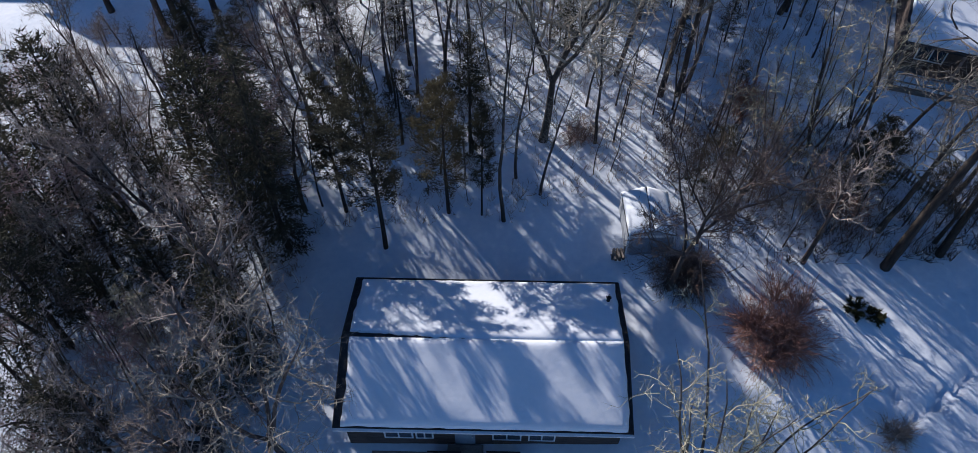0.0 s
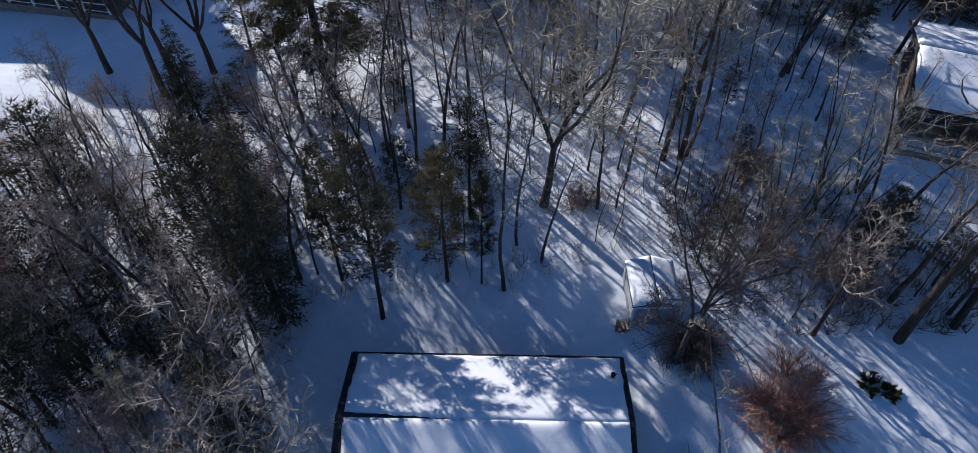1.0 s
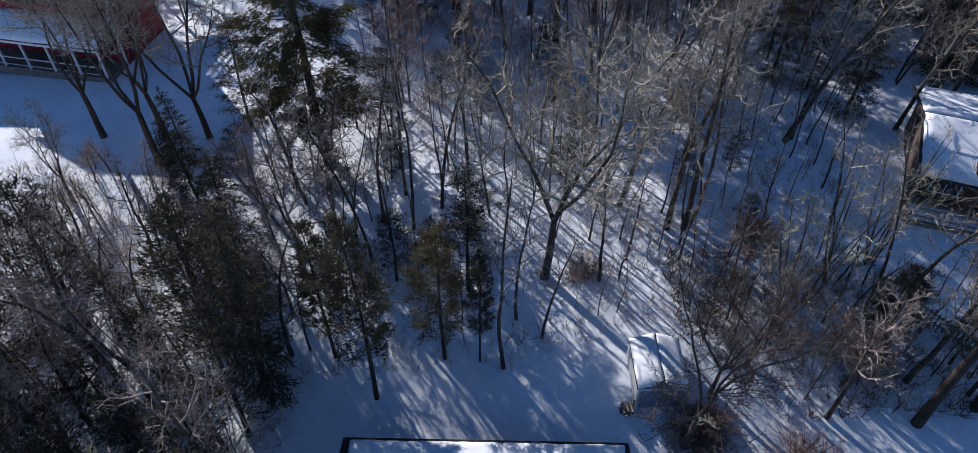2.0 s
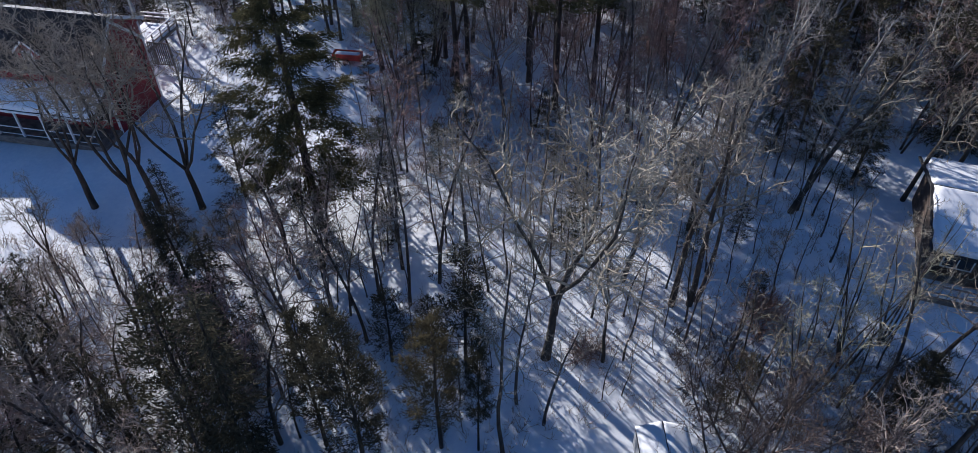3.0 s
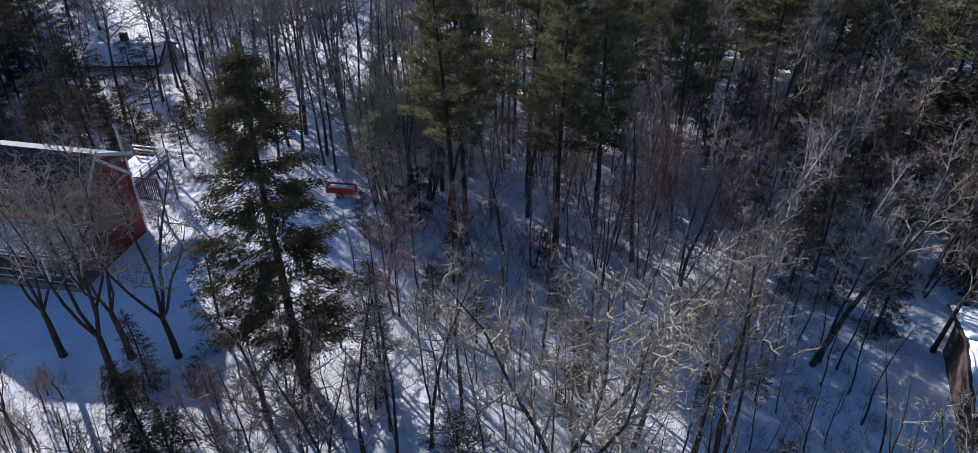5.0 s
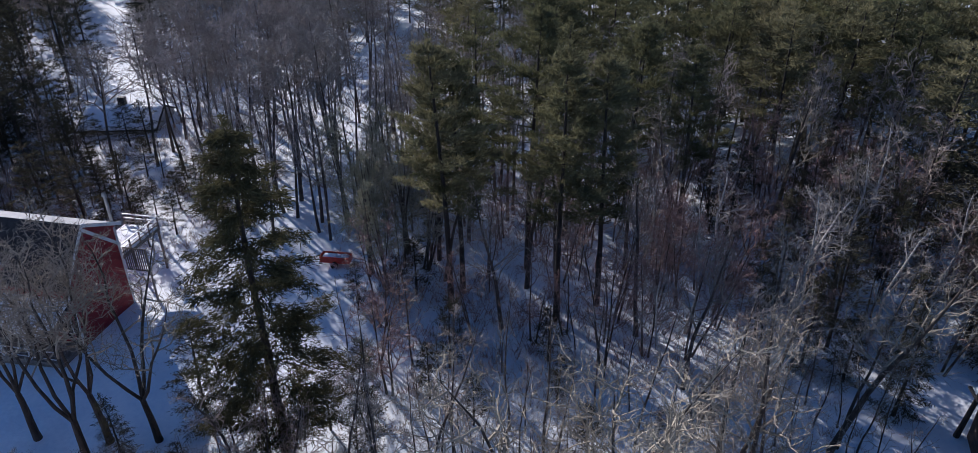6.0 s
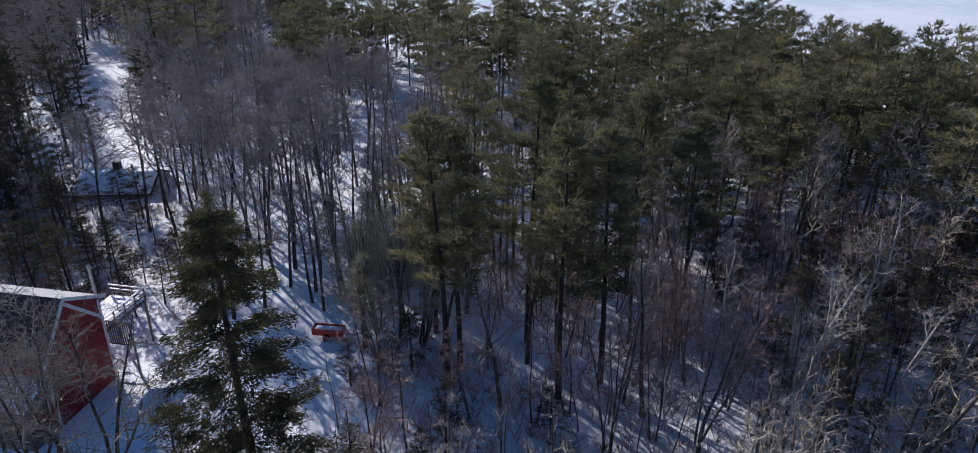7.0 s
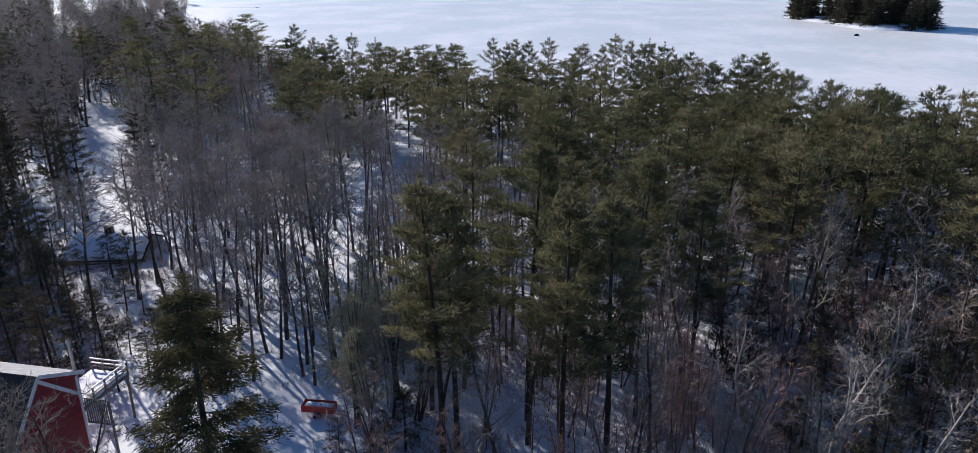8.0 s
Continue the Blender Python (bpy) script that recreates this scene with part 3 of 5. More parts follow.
def bungalow():
    h = thing("house", pose(-0.33, 16.3, 0.55, 0, 0, -1.0), "low bungalow with thick snow on a dark shingled gable roof", "house")
    L, W, ze, zr = 6.36, 3.82, 2.45, 3.5
    front, back, ends = gable_walls(-L + 0.3, L - 0.3, -W + 0.42, W - 0.42, -0.3, ze - 0.02, zr - 0.16)
    part("wall", front, BROWN_WALL, h)
    part("wall", back, BROWN_WALL, h)
    for e in ends:
        part("wall", e, BROWN_WALL, h)
    near = part("roof", roof_plane(-L, L, -W, ze, 0, zr), SHINGLE, h, "dark shingles showing at the rakes")
    far = part("roof", roof_plane(-L, L, W, ze, 0, zr), SHINGLE, h, "dark shingles showing at the rakes")
    part("snow_cover", snow_bed([(-L + 0.28, -W + 0.04, ze + 0.02), (L - 0.10, -W + 0.04, ze + 0.02), (L - 0.10, 0.03, zr), (-L + 0.28, 0.0, zr)], 0.20, 60, 24, 1.0), ROOF_SNOW, near, smooth=True)
    part("snow_cover", snow_bed([(L - 0.12, W - 0.04, ze + 0.02), (-L + 0.22, W - 0.04, ze + 0.02), (-L + 0.22, -0.02, zr), (L - 0.12, -0.02, zr)], 0.16, 60, 24, 5.0, gap=lambda u: max(0, 0.75 * (u - 0.55) + 0.12 * noise.noise(Vector((u * 30, 2, 0)))) if u > 0.55 else 0), ROOF_SNOW, far, smooth=True)
    part("gutter", Shape().beam((-L - 0.02, -W - 0.06, ze - 0.05), (L + 0.02, -W - 0.06, ze - 0.05), 0.11, 0.10), WHITE, h, "white front gutter")
    part("gutter", Shape().beam((-L, W + 0.05, ze - 0.06), (L, W + 0.05, ze - 0.06), 0.09, 0.10), DARK, h, "dark back gutter")
    for x in (-L - 0.02, L + 0.02):
        for y in (-W, W):
            part("fascia", Shape().beam((x, y, ze - 0.05), (x, 0, zr - 0.05), 0.04, 0.20), DARK, h, "dark rake board")
    for x0, x1 in ((-4.4, -3.1), (-3.0, -2.2), (0.4, 1.7), (2.0, 3.2)):
        window_part(h, x0, x1, -W + 0.42, 0.6, 1.9)
    d = part("door", Shape().box(-1.25, -0.35, -W + 0.36, -W + 0.42, 0.0, 2.05), BLUE_DOOR, h, "blue-grey front door")
    part("door_handle", Shape().box(-0.50, -0.44, -W + 0.29, -W + 0.36, 0.95, 1.10), METAL, d)
    part("plumbing_vent", Shape().tube([(5.72, 2.5, ze + 0.2), (5.72, 2.5, ze + 0.85)], [0.09, 0.09], 10, tip=False).tube([(5.72, 2.5, ze + 0.83), (5.72, 2.5, ze + 0.91)], [0.14, 0.11], 10, tip=False), DARK, h, "black roof vent pipe")
    # porch posts and rail in front
    for x in (-4.75, -2.2, 2.35):
        part("porch_post", Shape().box(x - 0.06, x + 0.06, -W - 0.55, -W - 0.43, 0, 1.1), WOOD, h)
    part("porch_rail", Shape().beam((-4.8, -W - 0.49, 1.1), (-2.2, -W - 0.49, 1.1), 0.10, 0.06), WOOD, h)
    part("deck_step", Shape().box(-1.6, 0.0, -W - 1.1, -W + 0.3, -0.1, 0.16).box(-1.5, -0.1, -W - 1.5, -W - 1.1, -0.1, 0.06), WOOD, h)
    return h


bungalow()


def porch_bench(x, y, turn):
    b = thing("bench", pose(x, y, ground_z(x, y), 0, 0, turn), "dark covered bench standing by the bungalow front", "bench")
    part("seat", Shape().box(-0.75, 0.75, -0.24, 0.24, 0.40, 0.47), DARK, b)
    part("backrest", Shape().box(-0.75, 0.75, 0.20, 0.26, 0.47, 0.92), DARK, b)
    for px in (-0.66, 0.66):
        part("leg", Shape().box(px - 0.05, px + 0.05, -0.22, 0.22, 0, 0.40), DARK, b)


porch_bench(-2.1, 12.0, -1)
porch_bench(0.5, 11.95, -1)


def garden_shed():
    s = thing("shed", pose(8.0, 24.0, 1.85, 0, 0, 1), "small garden shed with snowy gable roof and blue-grey door", "shed")
    w, d, zw, zr = 1.22, 1.45, 1.6, 2.05
    prof = [(-w, -0.4), (w, -0.4), (w, zw), (0, zr), (-w, zw)]
    part("wall", Shape().prism([(x * 0.97, z) for x, z in prof], -d + 0.06, d - 0.06), GREY_WALL, s, "pale grey siding")
    for a, b in zip(prof[2:4], prof[3:5]):
        sh = Shape()
        n = Vector((b[1] - a[1], 0, a[0] - b[0]))
        n = n.normalized() * (0.05 if n.z > 0 else -0.05)
        sh.add([(p[0] + n.x * q, y, p[1] + n.z * q) for q in (0.1, 1) for p, y in ((a, -d), (b, -d), (b, d), (a, d))], [(0, 1, 2, 3), (7, 6, 5, 4), (4, 5, 1, 0), (5, 6, 2, 1), (6, 7, 3, 2), (7, 4, 0, 3)])
        rf = part("roof_panel", sh, SHINGLE, s)
        q = [(b[0], -d, b[1] + 0.05), (a[0], -d, a[1] + 0.05), (a[0], d, a[1] + 0.05), (b[0], d, b[1] + 0.05)]
        part("snow_cover", snow_bed(q, 0.14 if n.z > 0.03 else 0.09, 8, 18, a[0] * 3, 0.04), ROOF_SNOW, rf, smooth=True)
    part("trim", Shape().box(-w + 0.02, w - 0.02, -d - 0.02, -d + 0.04, zw - 0.05, zw + 0.06), WHITE, s)
    for x in (-w + 0.05, w - 0.05):
        part("trim", Shape().box(x - 0.05, x + 0.05, -d - 0.02, -d + 0.04, 0, zw - 0.05), WHITE, s)
    for x0, x1 in ((-0.95, -0.01), (0.01, 0.95)):
        dr = part("door", Shape().box(x0, x1, -d - 0.015, -d + 0.05, 0.08, zw - 0.08), BLUE_DOOR, s)
        part("door_handle", Shape().box(x0 * 0.1 + x1 * 0.9 - 0.03 if x0 < 0 else x0 + 0.08, x0 * 0.1 + x1 * 0.9 + 0.03 if x0 < 0 else x0 + 0.14, -d - 0.06, -d - 0.015, 0.75, 0.95), METAL, dr)
    return s


garden_shed()


def wood_rack():
    r = thing("firewood_rack", pose(6.45, 22.35, 1.78, 0, 0, 10), "small wooden rack with a few split logs beside the shed", "wood rack")
    for x in (-0.28, 0.28):
        part("post", Shape().box(x - 0.04, x + 0.04, -0.04, 0.04, 0, 1.0), WOOD, r)
    part("shelf", Shape().box(-0.34, 0.34, -0.18, 0.18, 0.22, 0.28), WOOD, r)
    for i in range(6):
        x, z = -0.2 + 0.2 * (i % 3), 0.36 + 0.16 * (i // 3)
        part("log", Shape().tube([(x, -0.3 - 0.05 * (i % 2), z), (x + 0.02, 0.28, z)], [0.08, 0.07], 7, tip=False), WOOD, r, "split firewood")


wood_rack()


def red_house():
    h = thing("house", pose(-33.1, 57.3, 0.55, 0, 0, -11.4), "red-painted house with dark roof, snowy front porch and side deck", "house")
    x0, x1, y0, y1 = -7.0, 4.65, -2.4, 3.4
    ze, zr = 5.4, 8.75
    zb, ym = 7.1, 0.1
    walls = [Shape().box(x0, x1, y0, y0 + 0.15, -0.6, ze), Shape().box(x0, x1, y1 - 0.15, y1, -0.6, zb)]
    for xa in (x0, x1 - 0.15):
        o = [(y0 + 0.15, -0.6), (y1 - 0.15, -0.6), (y1 - 0.15, zb), (ym, zr - 0.16), (y0 + 0.15, ze)]
        w = Shape()
        w.add([(x, y, z) for x in (xa, xa + 0.15) for y, z in o], [(4, 3, 2, 1, 0), (5, 6, 7, 8, 9)] + [(i, (i + 1) % 5, (i + 1) % 5 + 5, i + 5) for i in range(5)])
        walls.append(w)
    for w in walls:
        part("wall", w, RED_WALL, h)
    L0, L1 = x0 - 0.35, x1 + 0.35
    part("roof", roof_plane(L0, L1, y0 - 0.4, ze - 0.3, ym, zr), SHINGLE, h, "dark shingles blown clear of snow")
    part("roof", roof_plane(L0, L1, y1 + 0.4, zb - 0.15, ym, zr), SUNLIT_SHINGLE, h, "bare shingles on the low rear slope, coloured pale as if sunlit")
    part("bargeboard", Shape().beam((x1 + 0.04, ym, zr - 0.35), (x1 + 0.04, y1 + 0.1, 5.25), 0.05, 0.24), WHITE, h, "white gable trim")
    for xr in (L0, L1):
        part("bargeboard", Shape().beam((xr, y0 - 0.4, ze - 0.34), (xr, ym, zr - 0.05), 0.05, 0.26), WHITE, h, "white gable trim")
        part("bargeboard", Shape().beam((xr, y1 + 0.4, zb - 0.16), (xr, ym, zr - 0.05), 0.05, 0.26), WHITE, h, "white gable trim")
    for xc in (x0 + 0.08, x1 - 0.08):
        part("corner_board", Shape().box(xc - 0.09, xc + 0.09, y0 - 0.025, y0 + 0.09, 0, ze - 0.3), WHITE, h)
    part("corner_board", Shape().box(x1 - 0.10, x1 + 0.03, y1 - 0.16, y1 + 0.03, 0, zb - 0.3), WHITE, h)
    # dormer in the near slope
    dx = -1.2
    dorm = part("dormer", Shape().prism([(dx - 0.9, 5.5), (dx + 0.9, 5.5), (dx + 0.9, 6.5), (dx, 7.3), (dx - 0.9, 6.5)], -2.2, 0.6), RED_WALL, h)
    for sgn in (-1, 1):
        part("dormer_roof", Shape().beam((dx + sgn * 0.55, -2.2, 6.9), (dx + sgn * 0.55, 0.6, 6.9), 0.02, 0.02).prism(
            [(dx, 7.30), (dx, 7.42), (dx + sgn * 1.15, 6.40), (dx + sgn * 1.15, 6.28)][::sgn], -2.3, 0.7), SHINGLE, dorm)
    for sgn in (-1, 1):
        part("dormer_trim", Shape().beam((dx, -2.33, 7.36), (dx + sgn * 1.15, -2.33, 6.34), 0.05, 0.14), WHITE, dorm)
    window_part(h, dx - 0.45, dx + 0.45, -2.2, 5.6, 6.5)
    # porch along the front
    yp = y0 - 2.5
    near = part("porch_roof", roof_plane(x0 - 0.2, x1 + 0.1, yp, 2.85, y0, 4.1), SHINGLE, h)
    part("snow_cover", snow_bed([(x0 - 0.1, yp + 0.06, 2.87), (x1, yp + 0.06, 2.87), (x1, y0 - 0.03, 4.1), (x0 - 0.1, y0 - 0.03, 4.1)], 0.22, 40, 8, 3.0), ROOF_SNOW, near, smooth=True)
    part("porch_fascia", Shape().beam((x0 - 0.2, yp - 0.03, 2.78), (x1 + 0.1, yp - 0.03, 2.78), 0.05, 0.18), WHITE, h)
    part("porch_floor", Shape().box(x0, x1, yp + 0.1, y0 - 0.01, -0.3, 0.35), WOOD, h)
    for i in range(6):
        x = x0 + 0.3 + i * (x1 - x0 - 0.6) / 5
        part("porch_post", Shape().box(x - 0.07, x + 0.07, yp + 0.15, yp + 0.29, 0.35, 2.75), WHITE, h, "white porch post")
    part("porch_rail", Shape().beam((x0 + 0.3, yp + 0.22, 1.2), (x1 - 0.3, yp + 0.22, 1.2), 0.07, 0.07).beam((x0 + 0.3, yp + 0.22, 0.55), (x1 - 0.3, yp + 0.22, 0.55), 0.05, 0.05), WHITE, h)
    for i in range(4):
        window_part(h, x0 + 1.2 + i * 2.9, x0 + 2.4 + i * 2.9, y0, 1.1, 2.4)
    # raised deck behind the house
    da, db, dc, dd = 1.3, 4.5, y1 + 0.02, y1 + 5.0
    dk = part("deck", Shape().box(da, db, dc, dd, 3.8, 4.0), WOOD, h, "raised timber deck under snow")
    part("snow_cover", snow_bed([(da + 0.05, dc + 0.05, 4.0), (db - 0.05, dc + 0.05, 4.0), (db - 0.05, dd - 0.05, 4.0), (da + 0.05, dd - 0.05, 4.0)], 0.22, 12, 16, 4.0), ROOF_SNOW, dk, smooth=True)
    rail = ((da + 0.05, dd - 0.05), (db - 0.05, dd - 0.05), (db - 0.05, dc + 0.1))
    for (xa, ya), (xb, yb) in zip(rail, rail[1:]):
        for z in (4.35, 4.65, 5.0):
            part("deck_rail", Shape().beam((xa, ya, z), (xb, yb, z), 0.10 if z > 4.6 else 0.05, 0.08), WHITE if z > 4.6 else WOOD, dk)
        n = round(math.hypot(xb - xa, yb - ya) / 1.1)
        for i in range(n + 1):
            px, py = xa + (xb - xa) * i / n, ya + (yb - ya) * i / n
            part("deck_post", Shape().box(px - 0.05, px + 0.05, py - 0.05, py + 0.05, 4.0, 4.97), WOOD, dk)
    for px in (da + 0.1, db - 0.1):
        part("deck_leg", Shape().box(px - 0.07, px + 0.07, dd - 0.2, dd - 0.06, -0.8, 3.8), WOOD, dk)
    lat = part("lattice", Shape().box(x1 + 0.05, x1 + 2.0, y1 + 0.10, y1 + 0.14, 4.9, 5.0), WOOD, h, "grey lattice side screen")
    for i in range(11):
        part("slat", Shape().box(x1 + 0.08 + i * 0.18, x1 + 0.17 + i * 0.18, y1 + 0.10, y1 + 0.14, 3.1, 4.9), WOOD, lat)
    part("rail", Shape().box(x1 + 0.05, x1 + 2.0, y1 + 0.09, y1 + 0.15, 3.0, 3.1), WOOD, lat)
    part("post", Shape().box(x1 + 1.95, x1 + 2.07, y1 + 0.06, y1 + 0.18, -1.6, 5.0), WOOD, lat)
    # lower wing beyond the main house: unseen, added to shade the lawn's left side
    wx0, wx1, wym = -17.0, x0 - 0.02, 0.1
    for w in (Shape().box(wx0, wx1, -2.1, -1.95, -0.6, 4.2), Shape().box(wx0, wx1, 2.15, 2.3, -0.6, 4.2), Shape().box(wx0, wx0 + 0.15, -1.95, 2.15, -0.6, 4.2)):
        part("wall", w, RED_WALL, h)
    part("roof", roof_plane(wx0 - 0.3, wx1 - 0.34, -2.5, 4.1, wym, 6.0), SHINGLE, h)
    part("roof", roof_plane(wx0 - 0.3, wx1 - 0.34, 2.7, 4.1, wym, 6.0), SHINGLE, h)
    # stove pipe
    px, py = x1 - 0.45, y1 + 0.42
    pp = part("stove_pipe", Shape().tube([(px, py, 4.3), (px, py, 9.1)], [0.12, 0.12], 10, tip=False), METAL, h)
    part("pipe_cap", Shape().tube([(px, py, 9.1), (px, py, 9.35)], [0.20, 0.14], 10, tip=False), METAL, pp)
    part("pipe_brace", Shape().tube([(px, py, 8.9), (px + 0.9, py + 0.6, 9.4)], [0.025, 0.025], 5, tip=False), METAL, pp)
    return h


red_house()


def neighbour_house():
    h = thing("house", pose(31.4, 36.8, 3.3, 0, 0, -20), "brown bungalow with smooth snowy low roof and shaded porch", "house")
    x0, x1, ye, yr, ze, zr = -6.6, 7.0, -4.6, 0.0, 2.8, 3.9
    front, back, ends = gable_walls(x0 + 0.4, x1 - 0.4, -3.4, 3.4, -0.6, ze + 0.12, zr - 0.2)
    for s in (front, back, *ends):
        part("wall", s, BROWN_WALL, h)
    near = part("roof", roof_plane(x0, x1, ye, ze, yr, zr), SHINGLE, h)
    far = part("roof", roof_plane(x0, x1, -ye, ze, yr, zr), SHINGLE, h)
    part("snow_cover", snow_bed([(x0 + 0.08, ye + 0.05, ze), (x1 - 0.08, ye + 0.05, ze), (x1 - 0.08, yr, zr), (x0 + 0.08, yr, zr)], 0.25, 50, 20, 6.0), ROOF_SNOW, near, smooth=True)
    part("snow_cover", snow_bed([(x1 - 0.08, -ye - 0.05, ze), (x0 + 0.08, -ye - 0.05, ze), (x0 + 0.08, yr + 0.25, zr - 0.08), (x1 - 0.08, yr + 0.25, zr - 0.08)], 0.2, 50, 20, 7.0), ROOF_SNOW, far, smooth=True)
    part("gutter", Shape().beam((x0, ye - 0.05, ze - 0.06), (x1, ye - 0.05, ze - 0.06), 0.10, 0.12), DARK, h)
    part("porch_floor", Shape().box(x0 + 0.2, x1 - 0.4, ye - 1.0, -3.42, -0.8, 0.4), WOOD, h)
    part("snow_cover", snow_bed([(x0 + 0.3, ye - 0.9, 0.4), (x1 - 0.5, ye - 0.9, 0.4), (x1 - 0.5, -4.1, 0.4), (x0 + 0.3, -4.1, 0.4)], 0.14, 40, 6, 8.0), ROOF_SNOW, h, smooth=True)
    for i in range(5):
        x = x0 + 0.3 + i * 3.1
        part("porch_post", Shape().box(x - 0.07, x + 0.07, ye + 0.1, ye + 0.24, 0.4, ze - 0.1), WOOD, h)
    for z in (0.75, 1.3):
        part("porch_rail", Shape().beam((x0 + 0.3, ye - 0.94, z), (x1 - 0.6, ye - 0.94, z), 0.07, 0.07), WOOD, h)
    for i in range(30):
        part("baluster", Shape().box(x0 + 0.3 + i * 0.42, x0 + 0.34 + i * 0.42, ye - 0.96, ye - 0.92, 0.40, 1.27), WOOD, h)
    for i in range(3):
        window_part(h, x0 + 1.2 + i * 3.8, x0 + 2.8 + i * 3.8, -3.4, 1.0, 2.2)
    return h


neighbour_house()


def cabin(x, y, z, turn, wid, dep, label, wall_mat, chimney=True):
    h = thing("cabin", pose(x, y, z, 0, 0, turn), label, "cabin")
    front, back, ends = gable_walls(-wid, wid, -dep, dep, -4.9, 2.3, 3.9)
    for s in (front, back, *ends):
        part("wall", s, wall_mat, h)
    for sg in (-1, 1):
        r = part("roof", roof_plane(-wid - 0.3, wid + 0.3, sg * (dep + 0.4), 2.25, 0, 4.0), SHINGLE, h)
        part("snow_cover", snow_bed([(-sg * -(wid + 0.2), sg * (dep + 0.35), 2.27), (-sg * (wid + 0.2), sg * (dep + 0.35), 2.27), (-sg * (wid + 0.2), 0, 4.0), (sg * (wid + 0.2), 0, 4.0)], 0.22, 24, 12, sg + x), ROOF_SNOW, r, smooth=True)
    if chimney:
        part("chimney", Shape().box(-0.8, 0.0, 0.1, 0.9, 3.2, 5.0), DARK, h, "dark brick chimney")
    window_part(h, -1.8, -0.6, -dep, 0.9, 1.9)
    window_part(h, 0.6, 1.8, -dep, 0.9, 1.9)
    return h


cabin(-45.6, 99.5, ground_z(-45.6, 99.5) - 1.7, 4, 4.6, 3.6, "small grey cabin with a snow-covered roof in the woods", GREY_WALL)
cabin(-205.0, 640.0, ground_z(-205.0, 640.0) - 2.1, -8, 16.0, 8.0, "distant brown lakeside cottage with snowy roof", BROWN_WALL, False)


def red_trailer():
    t = thing("utility_trailer", pose(-12.6, 63.8, ground_z(-12.6, 63.8), 0, 0, -8), "red utility trailer parked in the snow", "trailer")
    part("tub", Shape().box(-1.25, 1.25, -0.48, 0.48, 0.45, 0.52).box(-1.25, 1.25, -0.48, -0.43, 0.52, 1.0).box(-1.25, 1.25, 0.43, 0.48, 0.52, 1.0).box(-1.25, -1.20, -0.43, 0.43, 0.52, 1.0).box(1.20, 1.25, -0.43, 0.43, 0.52, 1.0), RED_METAL, t)
    part("snow_load", snow_bed([(-1.19, -0.42, 0.66), (1.19, -0.42, 0.66), (1.19, 0.42, 0.66), (-1.19, 0.42, 0.66)], 0.34, 10, 8, 1.0, 0.0), ROOF_SNOW, t, smooth=True)
    for y in (-0.60, 0.60):
        w = part("wheel", Shape().tube([(0, y - 0.09, 0.3), (0, y + 0.09, 0.3)], [0.3, 0.3], 14, tip=False), DARK, t)
        part("rim", Shape().tube([(0, y - 0.10, 0.3), (0, y + 0.10, 0.3)], [0.16, 0.16], 10, tip=False), METAL, w)
    part("drawbar", Shape().beam((1.2, 0, 0.45), (2.4, 0, 0.42), 0.08, 0.08), METAL, t)


red_trailer()


def picket_fence():
    x0, y0, x1, y1 = 21.2, 28.0, 24.1, 24.2
    n = 22
    ang = math.degrees(math.atan2(y1 - y0, x1 - x0))
    f = thing("picket_fence", pose(x0, y0, 2.95, 0, 0, ang), "weathered wooden picket fence half buried in snow", "fence")
    ln = math.hypot(x1 - x0, y1 - y0)
    for z in (0.35, 0.9):
        part("rail", Shape().beam((0, 0.03, z), (ln, 0.03, z), 0.04, 0.09), WOOD, f)
    for i in range(4):
        x = i * ln / 3
        part("post", Shape().box(x - 0.05, x + 0.05, 0.05, 0.15, -0.2, 1.2), WOOD, f)
    for i in range(n):
        x = (i + 0.5) * ln / n
        part("picket", Shape().prism([(x - 0.05, 0), (x + 0.05, 0), (x + 0.05, 1.05), (x, 1.15), (x - 0.05, 1.05)], -0.02, 0.008), WOOD, f)


picket_fence()


# ---- named trees ----
WOODS = "trees of the snowy wood"
BARE = "leafless grey-brown hardwood tree rising from the snow"
plant("tree_clump", LICHENED, -16.5, 17.5, 0.6, 30, "yellow-green lichened twigs of a low leafless tree", "tree", WOODS)
plant("oak_tree", OAK, 2.9, 30.6, 1.15, 0, "large leafless spreading oak with forked dark trunk", "tree", WOODS, tilt=(0, 2))
plant("bare_tree", MAPLES[0], 10.1, 33.9, 1.12, 10, "tall leafless maple beside its twin trunk", "tree", WOODS, wide=0.85)
plant("bare_tree", MAPLES[1], 11.1, 33.9, 1.1, 100, "tall leafless maple with a second stem", "tree", WOODS, tilt=(0, 3), wide=0.85)
plant("bare_tree", SLIM[2], 11.5, 34.2, 1.1, 200, "slim leafless stem beside two maples", "tree", WOODS, tilt=(0, 4))
plant("bare_tree", MAPLES[2], 5.9, 30.2, 0.66, 30, "small crooked leafless tree in open snow", "tree", WOODS, tilt=(0, 3), wide=0.8)
plant("bare_tree", THICK, 8.9, 20.6, 1.08, 120, "gnarled dark leafless tree beside the garden shed", "tree", WOODS, tilt=(0, 2))
plant("bare_tree", THICK, 10.6, 23.2, 0.75, 30, "gnarled dark leafless tree beside the garden shed", "tree", WOODS, tilt=(0, 3))
